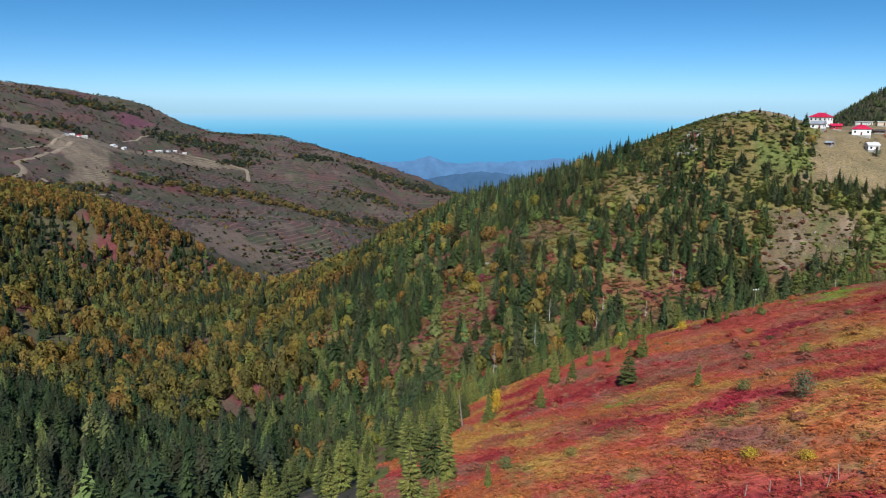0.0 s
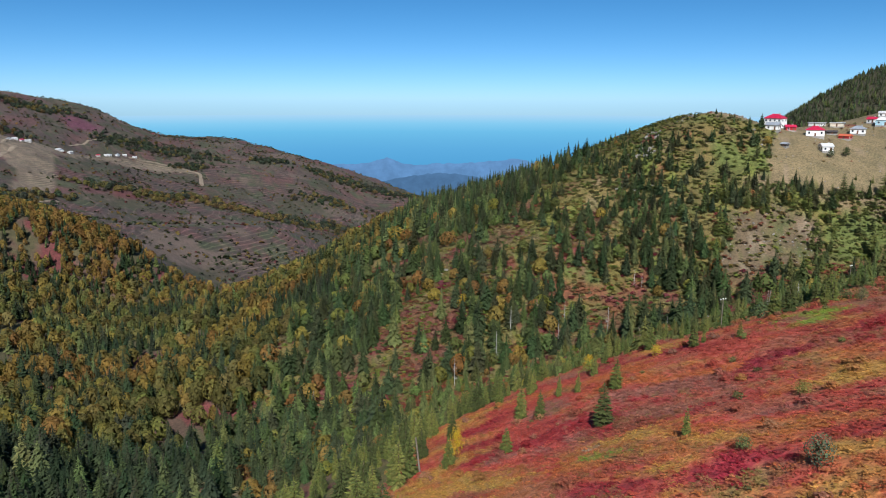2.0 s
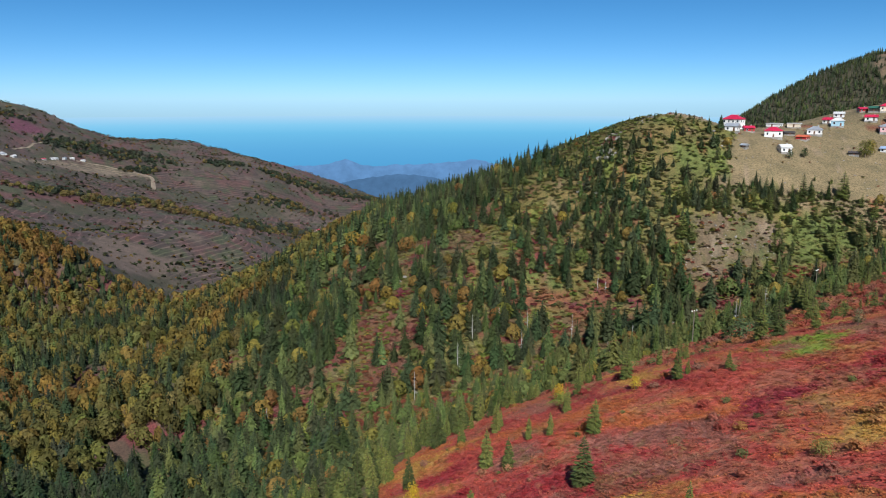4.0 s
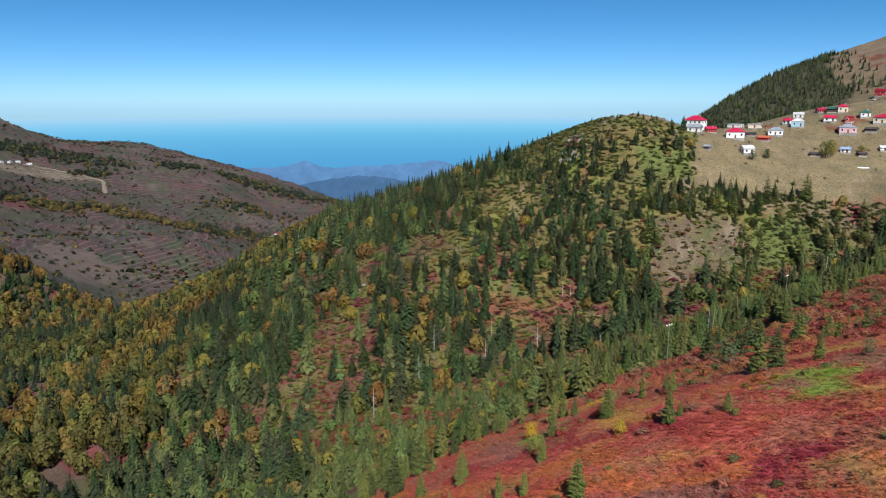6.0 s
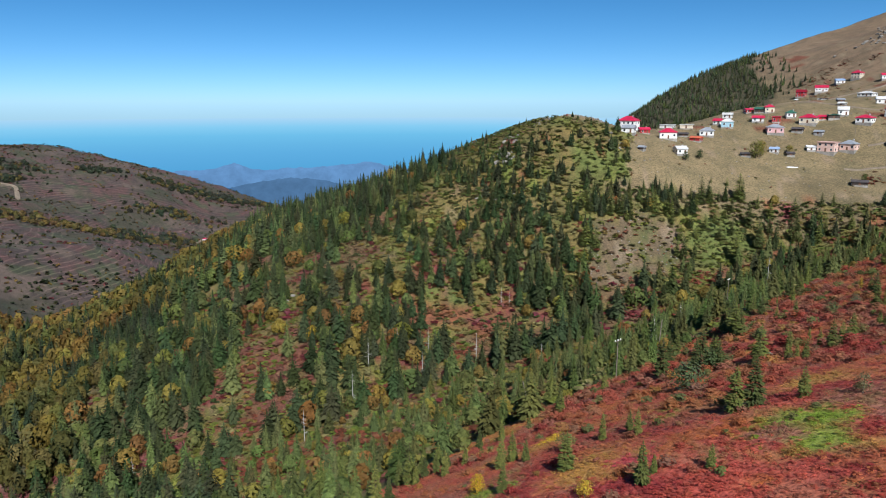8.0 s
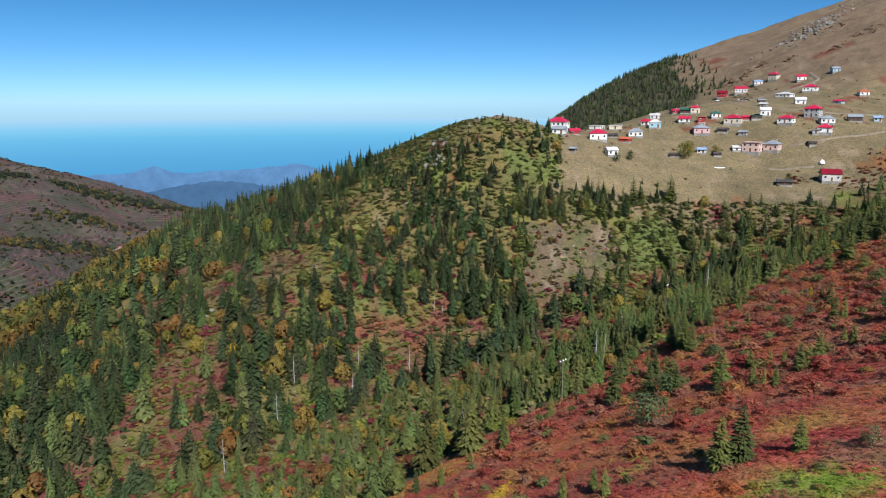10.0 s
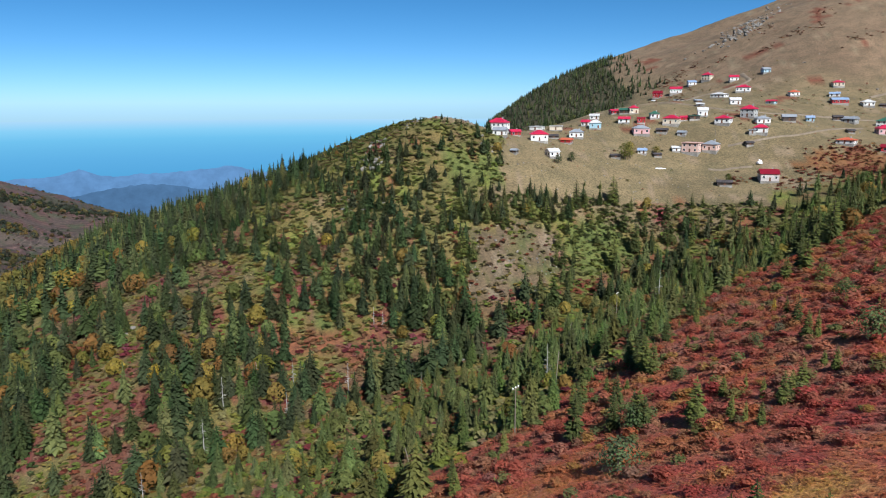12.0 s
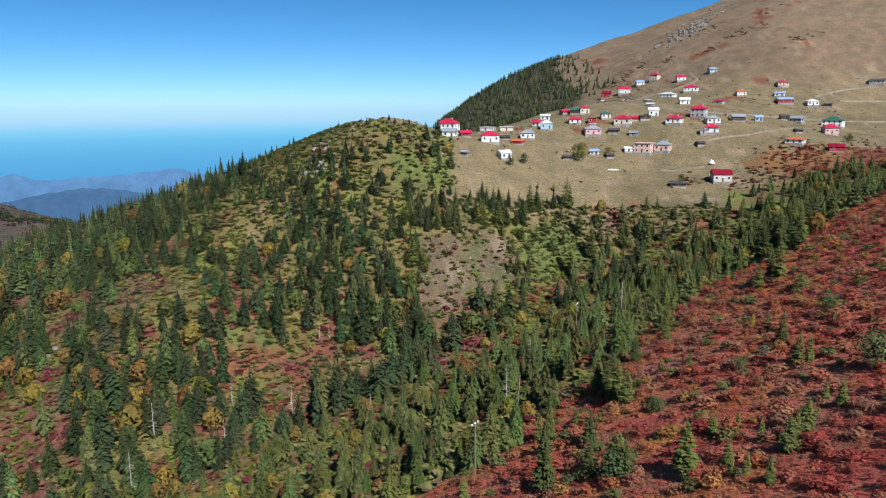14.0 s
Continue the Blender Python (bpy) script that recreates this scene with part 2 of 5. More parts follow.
def heath_colour(x, y):
    """Autumn dwarf shrubs: drifts of crimson, scarlet, rust, ochre and grey-brown, and a few bright patches."""
    x, y = np.asarray(x, float), np.asarray(y, float)
    u, v = x * 0.75 - y * 0.66, x * 0.66 + y * 0.75
    u = u + 5 * (fractal(x, y, 8, 13) - 0.5)
    a, b, c, d = fractal(u / 1.7, v, 10, 31, 5), fractal(u / 1.5, v, 8, 47, 5), fractal(x, y, 4, 59), fractal(x, y, 2.2, 66, 3)
    low = np.clip((118 - y - 0.25 * x) / 60, 0, 1)
    out = np.empty((*x.shape, 3))
    out[:] = (0.36, 0.068, 0.05)
    for weight, colour in (
            (soft(a, 0.59), (0.27, 0.033, 0.036)), (soft(-a, -0.42), (0.38, 0.11, 0.04)), (soft(b, 0.62 - 0.05 * low) * 0.75, (0.38, 0.14, 0.05)),
            (soft(-b, -0.37), (0.27, 0.1, 0.075)), (soft(c, 0.62) * 0.5, (0.27, 0.13, 0.075)), (soft(-d, -0.3) * 0.45, (0.17, 0.14, 0.05)),
            (soft(d, 0.72) * 0.8, (0.42, 0.09, 0.065)), (soft(b, 0.72 - 0.06 * low) * 0.7, (0.4, 0.24, 0.055)), (soft(c * low, 0.72) * 0.7, (0.2, 0.17, 0.05))):
        out = out * (1 - weight) + np.array(colour) * weight
    dull = (0.32 * np.clip((x + y - 130) / 60, 0, 1) * (0.4 + 1.2 * fractal(x, y, 6, 93, 3)))[..., None]
    out = out * (1 - dull) + np.array((0.27, 0.125, 0.075)) * dull
    for px, py, size, colour in ((57, 133, 3.8, (0.55, 0.36, 0.03)), (61, 140, 3.2, (0.55, 0.36, 0.03)), (47, 81, 6.5, (0.24, 0.03, 0.042)), (51, 107, 4.5, (0.4, 0.06, 0.075)), (24, 73, 2.2, (0.3, 0.22, 0.15)), (33, 45, 7.0, (0.4, 0.2, 0.06)), (39, 46, 6.0, (0.42, 0.22, 0.05)), (24, 52, 4.0, (0.42, 0.19, 0.06)), (29, 54, 4.5, (0.3, 0.03, 0.045)), (14, 44, 5.0, (0.33, 0.05, 0.055)), (64, 99, 6.0, (0.19, 0.24, 0.035)), (59, 99, 4.5, (0.19, 0.24, 0.035)), (61, 94, 4.5, (0.2, 0.24, 0.04)), (24, 70, 3.2, (0.17, 0.23, 0.04)),
                                 (64, 121, 4.0, (0.2, 0.26, 0.04)), (42, 120, 5.0, (0.2, 0.24, 0.04))):
        w = soft(-np.hypot(x - px, (y - py) * 1.2) / size + 1.1 * (c - 0.5), -0.75, 0.3) * soft(d, 0.5, 0.2)
        out = out * (1 - w) + np.array(colour) * w
    return out


def cover_colour(x, y, z):
    """The colour of the ground's cover, and where the old field terraces are."""
    out = np.empty((*x.shape, 3))
    a, b, c, d = fractal(x, y, 60, 61), fractal(x, y, 25, 71), fractal(x, y, 260, 83), fractal(x, y, 9, 91)
    # far mountain sides: brown heath with dry grass and scrub
    out[:] = (0.063, 0.046, 0.045)
    for weight, colour in ((soft(a, 0.57, 0.1), (0.05, 0.046, 0.032)), (soft(-a, -0.41, 0.08), (0.085, 0.047, 0.047)), (soft(b, 0.61, 0.06), (0.052, 0.056, 0.036)),
                           (soft(c, 0.6) * soft(a, 0.54), (0.1, 0.075, 0.064)), (soft(-c, -0.4) * soft(-b, -0.4), (0.085, 0.042, 0.044)), (soft(d, 0.66, 0.06) * 0.6, (0.1, 0.072, 0.064))):
        out = out * (1 - weight) + np.array(colour) * weight
    for px, py, size, colour in ((-725, 2084, 60, (0.105, 0.036, 0.062)), (-425, 1440, 40, (0.1, 0.035, 0.04)), (-150, 1250, 60, (0.085, 0.042, 0.043)), (-330, 1330, 50, (0.08, 0.045, 0.043)),
                                 (-60, 1500, 50, (0.08, 0.045, 0.043))):
        w = soft(-np.hypot(x - px, y - py) / size + 1.6 * (b - 0.5), -0.75, 0.4) * 0.85
        out = out * (1 - w) + np.array(colour) * w
    pale = inside(x, y, PALE_SPUR, 14)
    out[pale] = np.where((d > 0.5)[..., None], (0.15, 0.118, 0.092), (0.12, 0.093, 0.074))[pale]
    terrace = np.clip((y - 900) / 80, 0, 1) * np.clip((2150 - y) / 150, 0, 1) * np.clip((0.6 - a) / 0.06, 0, 1) * np.clip((x + 640) / 80, 0, 1)
    # wooded hill: green and rusty undergrowth
    hill = (y < 760) & (x > -60 - 0.25 * (y - 300))
    under = np.empty((*x.shape, 3))
    under[:] = (0.108, 0.103, 0.032)
    top = 1 - 0.75 * soft(z, -58, 30)
    e, f = fractal(x, y, 15, 101, 3), fractal(x, y, 11, 113, 3)
    rust = soft(0.5 - np.abs(np.hypot((x - 105) / 75, (y - 310) / 38)) * 0.3 + 0.9 * (b - 0.5), 0.36, 0.14)
    rusty = np.array((0.12, 0.055, 0.03)) * (0.8 + 0.6 * d[..., None])
    for weight, colour in ((soft(e, 0.56, 0.08) * 0.85, (0.12, 0.142, 0.03)), (soft(-f, -0.44, 0.08) * 0.8, (0.15, 0.11, 0.04)), (soft(d, 0.7, 0.06) * 0.7, (0.17, 0.12, 0.075)),
                           (rust * 0.45 * top, rusty), (soft(f, 0.58, 0.05) * soft(0.1 * (x < 215) + d, 0.52, 0.2) * top, (0.15, 0.062, 0.036)), (soft(-e, -0.4, 0.05) * 0.7 * top, (0.13, 0.075, 0.048)),
                           (soft(f - 0.3 * e, 0.55, 0.04) * 0.8 * top, (0.14, 0.03, 0.035))):
        under = under * (1 - weight) + np.array(colour) * weight
    lime, crimson, russet = (0.097, 0.113, 0.032), (0.14, 0.028, 0.036), (0.165, 0.066, 0.034)
    for px, py, size, colour in ((55, 310, 8, lime), (10, 450, 7, lime), (200, 303, 8, lime), (231, 378, 12, lime), (224, 387, 12, lime), (244, 322, 9, lime), (256, 328, 9, lime), (204, 294, 7, lime),
                                 (74, 356, 4, crimson), (148, 318, 4, crimson), (48, 382, 6, crimson), (177, 427, 6, crimson), (112, 334, 7, russet), (100, 340, 6, russet), (118, 342, 6, lime), (106, 347, 5, lime), (80, 306, 7, russet),
                                 (208, 385, 14, lime), (214, 392, 12, lime), (245, 332, 14, lime), (255, 340, 10, lime), (235, 325, 10, lime), (262, 312, 6, russet), (250, 352, 6, russet), (130, 300, 8, lime), (122, 318, 7, russet), (158, 402, 6, russet), (170, 392, 5, russet), (196, 416, 4, russet), (218, 396, 3, russet)):
        w = soft(-np.hypot(x - px, y - py) / size + 1.4 * (d - 0.5), -0.8, 0.35)
        under = under * (1 - w) + np.array(colour) * w
    slope = inside(x, y, RUST_SLOPE, 6)
    under[slope] = ((np.array((0.13, 0.052, 0.036)) * (1 - soft(d, 0.56, 0.15)) + np.array((0.13, 0.11, 0.04)) * soft(d, 0.56, 0.15)))[slope]
    strip = inside(x, y, [(200, 372), (243, 369), (300, 350), (345, 318), (330, 296), (285, 318), (262, 338), (235, 352), (205, 360)], 7) & (d > 0.43)
    under[strip] = (np.array((0.15, 0.112, 0.064)) * (0.8 + 0.4 * b[..., None]))[strip]
    hill &= ~((x > 330) & (y > 470))
    out[hill] = 0.97 * under[hill]
    wood = inside(x, y, LEFT_WOOD, 8)
    out[wood] = (0.08, 0.07, 0.036)
    out[wood & (b > 0.55)] = (0.095, 0.06, 0.045)
    out[wood & (b > 0.66)] = (0.13, 0.04, 0.04)
    meadow = inside(x, y, MEADOW, 5) | ((x > 330) & (y > 470) & (y < 1000) & (z > -40))
    dry = np.clip((z - 5) / 30 + (a - 0.5), 0, 1)[..., None]
    grass = np.array((0.162, 0.126, 0.071)) * (1 - dry) + np.array((0.168, 0.117, 0.077)) * dry
    grass = grass * (0.85 + 0.5 * (b[..., None] - 0.3))
    out[meadow] = grass[meadow]
    out[meadow & (d > 0.7)] = (0.2, 0.15, 0.1)
    rusty_patch = meadow & ((b > 0.74) & (z > -20) | inside(x, y, [(383, 330), (405, 333), (440, 325), (475, 300), (455, 262), (405, 268), (380, 300)], 8) & (d > 0.28))
    out[rusty_patch] = np.where((b > 0.5)[..., None], (0.14, 0.05, 0.03), (0.17, 0.082, 0.036))[rusty_patch]
    for px, py, size, colour in ((291, 334, 6, crimson), (296, 321, 5, crimson), (313, 303, 6, russet), (308, 338, 5, russet), (325, 297, 6, crimson), (285, 340, 4, russet)):
        w = soft(-np.hypot(x - px, y - py) / size + 1.4 * (d - 0.5), -0.8, 0.35)
        out = out * (1 - w) + 1.3 * np.array(colour) * w
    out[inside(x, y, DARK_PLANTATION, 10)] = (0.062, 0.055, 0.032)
    scar = inside(x, y, SCAR, 8)
    out[scar] = (0.115, 0.083, 0.052)
    out[scar & (d < 0.42)] = (0.1, 0.085, 0.04)
    out[scar & (d > 0.62)] = (0.17, 0.13, 0.09)
    out[scar & (d < 0.36) & (b > 0.45)] = (0.07, 0.075, 0.03)
    heath = inside(x + 6, y - 7, HEATH, 6)
    red = heath_colour(x, y)
    out[heath] = 1.1 * red[heath]
    return out, terrace * ~meadow * ~heath * (y > 800)


def mesh_of(name, verts, faces, colours=None, smooth=False, layer="tint"):
    """A mesh from arrays; colours go to a point layer."""
    me = bpy.data.meshes.new(name)
    faces = np.asarray(faces, np.int32)
    k = faces.shape[1]
    me.vertices.add(len(verts))
    me.vertices.foreach_set("co", np.asarray(verts, np.float32).ravel())
    me.loops.add(faces.size)
    me.loops.foreach_set("vertex_index", faces.ravel())
    me.polygons.add(len(faces))
    me.polygons.foreach_set("loop_start", np.arange(0, faces.size, k, dtype=np.int32))
    me.polygons.foreach_set("use_smooth", np.full(len(faces), smooth))
    me.update(calc_edges=True)
    if colours is not None:
        layer_data = me.color_attributes.new(layer, "FLOAT_COLOR", "POINT")
        layer_data.data.foreach_set("color", np.c_[colours, np.ones(len(colours))].astype(np.float32).ravel())
    return me


def build_ground():
    front = np.arange(-46, 80, 0.28)
    az = np.radians(np.r_[front, np.arange(80, 314, 4.0)])
    r = [0.4, 1.5, 3.5, 6.0]
    while r[-1] < 3600:
        r.append(r[-1] * (1.04 if r[-1] < 40 else 1.016 if r[-1] < 900 else 1.01))
    r = np.array(r)
    aa, rr = np.meshgrid(az, r, indexing="ij")
    x, y = -4 + rr * np.sin(aa), -12 + rr * np.cos(aa)
    z = land(x, y)
    z = np.where(rr > 2900, z - (rr - 2900) * 0.4, z)
    n, m = x.shape
    colour, terrace = cover_colour(x, y, z)
    i, j = np.meshgrid(np.arange(n), np.arange(m - 1), indexing="ij")
    i2 = (i + 1) % n
    faces = np.stack([i * m + j, i * m + j + 1, i2 * m + j + 1, i2 * m + j], -1).reshape(-1, 4)[:, ::-1]
    verts = np.stack([x, y, z], -1).reshape(-1, 3)
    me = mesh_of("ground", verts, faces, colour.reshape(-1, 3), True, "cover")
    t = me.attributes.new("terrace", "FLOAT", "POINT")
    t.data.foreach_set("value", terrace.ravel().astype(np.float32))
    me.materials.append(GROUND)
    ob = tagged(new("ground", me), "mountain slopes under autumn heath, dry grass and scrub", "ground", kind="structure")
    return ob


build_ground()


# ---- the sea and the coast far below, haze painted into their glowing colours ----
def glow_material(name, low, high, z0, z1, grain=0.0):
    m = bpy.data.materials.new(name)
    m.use_nodes = True
    nt = m.node_tree
    g = nt.nodes.new("ShaderNodeNewGeometry")
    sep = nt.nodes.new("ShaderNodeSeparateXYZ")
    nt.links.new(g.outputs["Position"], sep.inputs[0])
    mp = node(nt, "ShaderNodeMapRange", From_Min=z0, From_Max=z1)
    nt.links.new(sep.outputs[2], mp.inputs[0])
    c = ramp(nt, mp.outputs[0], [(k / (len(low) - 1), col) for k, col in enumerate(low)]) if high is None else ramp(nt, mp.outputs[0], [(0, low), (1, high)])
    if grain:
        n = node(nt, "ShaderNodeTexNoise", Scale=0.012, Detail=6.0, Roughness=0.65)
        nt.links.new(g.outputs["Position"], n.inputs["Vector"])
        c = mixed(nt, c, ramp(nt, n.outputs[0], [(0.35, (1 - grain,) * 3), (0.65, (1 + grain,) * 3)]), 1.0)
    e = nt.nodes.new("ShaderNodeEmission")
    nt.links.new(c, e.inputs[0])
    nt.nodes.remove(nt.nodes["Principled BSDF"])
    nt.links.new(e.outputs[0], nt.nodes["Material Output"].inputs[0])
    return m


SEA_FAR = 4850.0


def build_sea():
    """The sea as a shallow bowl, raised to fit the camera's view: its far rim is the horizon."""
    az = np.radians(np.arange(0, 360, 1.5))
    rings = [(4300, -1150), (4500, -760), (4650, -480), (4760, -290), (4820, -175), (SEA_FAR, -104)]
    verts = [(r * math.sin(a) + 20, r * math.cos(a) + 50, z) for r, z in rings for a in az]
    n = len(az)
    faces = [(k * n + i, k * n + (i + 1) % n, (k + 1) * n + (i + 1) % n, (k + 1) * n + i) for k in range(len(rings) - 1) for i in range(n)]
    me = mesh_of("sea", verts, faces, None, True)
    # Paler stops towards the rim paint haze into the glowing sea.
    me.materials.append(glow_material("sea_painted_haze", [(0.075, 0.265, 0.46), (0.085, 0.28, 0.48), (0.095, 0.3, 0.5), (0.11, 0.33, 0.52), (0.13, 0.37, 0.55), (0.19, 0.43, 0.59), (0.31, 0.48, 0.61)], None, -430, -104))
    return tagged(new("sea", me), "calm blue sea, haze painted in towards the horizon", "sea", kind="structure")


def build_coast(label, az0, az1, r, crest, low, high, seed):
    """One range of hills by the shore, a backdrop ridge fitted to the camera's view."""
    az = np.arange(az0, az1, 0.08)
    top = np.array([crest(a) for a in az]) + (value_noise(az * 100, 0 * az, 55, seed) - 0.5) * 9 + (value_noise(az * 100, 0 * az, 18, seed) - 0.5) * 5
    prof = [(-260, -420), (-140, -150), (-60, -40), (0, 0), (60, -60), (160, -420)]
    verts = []
    for k, (dr, dz) in enumerate(prof):
        wob = (value_noise(az * 100, 0 * az + k * 60, 40, seed + 3) - 0.5) * 30 * (k != 3)
        rr = np.radians(az)
        verts.append(np.stack([(r + dr + wob) * np.sin(rr) + 20, (r + dr + wob) * np.cos(rr) + 50, top + dz], 1))
    n = len(az)
    faces = [(k * n + i, k * n + i + 1, (k + 1) * n + i + 1, (k + 1) * n + i) for k in range(len(prof) - 1) for i in range(n - 1)]
    me = mesh_of("coastal_hills", np.concatenate(verts), faces, None, True)
    # Blue haze is painted into the hills' glow colour.
    me.materials.append(glow_material("hills_painted_haze", low, high, -480, -300, 0.12))
    return tagged(new("backdrop", me), label, "hills", kind="structure")


def peaks(*rows):
    """A skyline through (azimuth, height) rows."""
    a, h = zip(*rows)
    return lambda x: float(np.interp(x, a, h))


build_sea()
build_coast("coastal hills beside the sea, blue haze painted in", -6, 16, 4620,
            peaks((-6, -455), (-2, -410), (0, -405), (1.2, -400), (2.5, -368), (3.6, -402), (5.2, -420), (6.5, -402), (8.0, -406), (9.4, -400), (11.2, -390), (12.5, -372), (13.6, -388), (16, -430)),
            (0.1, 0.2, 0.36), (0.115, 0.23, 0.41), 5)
build_coast("wooded hills before the coast, dark blue haze painted in", -4, 16, 4350,
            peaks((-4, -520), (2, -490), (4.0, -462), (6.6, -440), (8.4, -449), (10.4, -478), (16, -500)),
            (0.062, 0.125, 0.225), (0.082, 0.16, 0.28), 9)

# ---- plants ----
def rng(seed):
    return np.random.default_rng(seed)


def trunk_arrays(height, base, sides=5, top=0.15):
    a = np.arange(sides) * 2 * np.pi / sides
    lo = np.c_[np.cos(a) * base, np.sin(a) * base, np.full(sides, -0.03)]
    hi = np.c_[np.cos(a) * base * top, np.sin(a) * base * top, np.full(sides, height)]
    i = np.arange(sides)
    j = (i + 1) % sides
    return np.r_[lo, hi], np.r_[np.c_[i, j, j + sides], np.c_[i, j + sides, i + sides]]


def bough(at, out, side, up, length, width, droop, verts, faces):
    """One folded, pointed spray of needles."""
    b = len(verts)
    mid = at + out * length * 0.55 - up * droop * 0.4
    verts += [at + up * 0.01, mid + side * width - up * 0.35 * width, at + out * length - up * droop, mid - side * width - up * 0.35 * width]
    faces += [(b, b + 1, b + 2), (b, b + 2, b + 3)]


def outline_of(u, radius):
    """Half width of a spruce at the height u: full below, pointed above, drawn in at the foot."""
    return radius * (1 - u) ** 0.68 * min(1.0, 0.75 + 2.2 * u) + 0.014


def tiered_spruce(seed, sprays=160, radius=0.19):
    """A spruce of unit height seen from afar: overlapping drooping sprays that spiral up a full cone, in loose tiers."""
    g = rng(seed)
    verts, faces = [], []
    up = np.array([0, 0, 1.0])
    tiers, lean = g.integers(7, 11), g.uniform(0, 6.28)
    for k in range(sprays):
        u = 1 - (1 - (k + g.uniform(0, 1)) / sprays) ** 0.62
        a = k * 2.39996 + g.uniform(-0.5, 0.5)
        out, side = np.array([np.cos(a), np.sin(a), 0]), np.array([-np.sin(a), np.cos(a), 0])
        tier = 1 + 0.16 * np.sin(u * tiers * 6.28 + 0.6 * np.sin(a + lean)) + 0.1 * np.sin(2 * a + lean)
        r = outline_of(u, radius) * tier * g.uniform(0.72, 1.2)
        L = max(0.045, 0.55 * r) * g.uniform(0.8, 1.2)
        w = (0.62 * radius * np.sqrt(160 / sprays) * (1 - 0.72 * u) + 0.012) * g.uniform(0.5, 0.95) * 0.62
        z = 0.04 + 0.94 * u
        at = out * max(0.0, r - 0.9 * L) + up * (z + L * g.uniform(0.1, 0.35))
        roll = up * w * g.uniform(-0.4, 0.4)
        b = len(verts)
        verts += [at + side * w + roll, at - side * w - roll, out * r + up * (z - L * g.uniform(0.1, 0.45) * (1 - 0.5 * u))]
        faces += [(b, b + 1, b + 2)]
    b, around = len(verts), np.arange(6) * 1.0472
    verts += [np.array([np.cos(a), np.sin(a), 0]) * radius * 0.66 + up * 0.07 for a in around] + [up * 0.9]
    faces += [(b + i, b + (i + 1) % 6, b + 6) for i in range(6)]
    b = len(verts)
    verts += [(0.022, 0, 0.88), (-0.011, 0.02, 0.88), (-0.011, -0.02, 0.88), (0, 0, 1.02)]
    faces += [(b, b + 1, b + 3), (b + 1, b + 2, b + 3), (b + 2, b, b + 3)]
    return np.array(verts), np.array(faces)


def branched_spruce(seed, whorls=20, boughs=10, radius=0.2):
    """A spruce of unit height seen near: every bough has a main spray and two side sprays."""
    g = rng(seed)
    verts, faces = [], []
    up = np.array([0, 0, 1.0])
    for k in range(whorls):
        u = max(0.0, (k + g.uniform(-0.3, 0.3)) / whorls)
        r = outline_of(u, radius)
        n = max(4, int(boughs * (1 - 0.5 * u)))
        for i in range(n):
            a = (i + g.uniform(-0.4, 0.4)) * 2 * np.pi / n + k * 1.1
            L = r * g.uniform(0.6, 1.25)
            droop = L * (g.uniform(0.1, 0.5) * (1 - u) - 0.3 * u)
            z = 0.04 + 0.92 * u + 0.04 * (1 - u) + g.uniform(-0.012, 0.012)
            for da, part_length, start in ((0, 1.0, 0.05), (0.5, 0.68, 0.28), (-0.5, 0.68, 0.28)):
                o2 = np.array([np.cos(a + da), np.sin(a + da), 0])
                base = np.array([np.cos(a), np.sin(a), 0]) * L * start + up * (z - droop * start * 0.6)
                bough(base, o2, np.array([-o2[1], o2[0], 0]), up, L * part_length, L * part_length * g.uniform(0.11, 0.19) + 0.005, droop * part_length + 0.01, verts, faces)
    b = len(verts)
    verts += [(0.012, 0, 0.93), (-0.008, 0.012, 0.93), (-0.008, -0.012, 0.93), (0, 0, 1.03)]
    faces += [(b, b + 1, b + 3), (b + 1, b + 2, b + 3), (b + 2, b, b + 3)]
    return np.array(verts), np.array(faces)


def leafy_crown(seed, clumps=9, leaves=22, wide=0.34, base=0.2, leaf=0.075, small=False):
    """A broad crown of unit height: clumps of separate leaf sprays with gaps between them."""
    g = rng(seed)
    verts, faces = [], []
    for k in range(clumps):
        t = (k + 0.5) / clumps
        a, h = k * 2.4 + g.uniform(-0.4, 0.4), base + 0.1 + (0.9 - base - 0.12) * t
        swell = np.sin(np.pi * min(1, 0.25 + 0.72 * t)) ** 0.8
        c = np.array([np.cos(a) * wide * 0.47 * swell, np.sin(a) * wide * 0.47 * swell, h])
        size = wide * g.uniform(0.42, 0.62) * (0.75 + 0.4 * swell)
        d = g.normal(size=(leaves, 3))
        d /= np.linalg.norm(d, axis=1, keepdims=True)
        for v in d:
            p = c + v * size * np.array([1, 1, 0.8]) * g.uniform(0.6, 1.05)
            whole = (p - np.array([0, 0, 0.5])) / np.array([wide, wide, 0.5])
            nrm = 0.4 * v + 1.0 * whole + np.array([0, 0, 0.15]) + g.normal(size=3) * 0.2
            nrm /= np.linalg.norm(nrm)
            s = np.cross(nrm, g.normal(size=3))
            s /= np.linalg.norm(s)
            w = np.cross(nrm, s)
            l = leaf * g.uniform(0.7, 1.35)
            b = len(verts)
            if small:
                verts += [p - s * l, p - w * l + nrm * l * 0.2, p + s * l + w * l * 0.6]
                faces += [(b, b + 1, b + 2)]
                continue
            verts += [p - s * l, p - w * l * 0.7 + nrm * l * 0.25, p + s * l, p + w * l * 0.7 + nrm * l * 0.2]
            faces += [(b, b + 1, b + 2), (b, b + 2, b + 3)]
    return np.array(verts), np.array(faces)


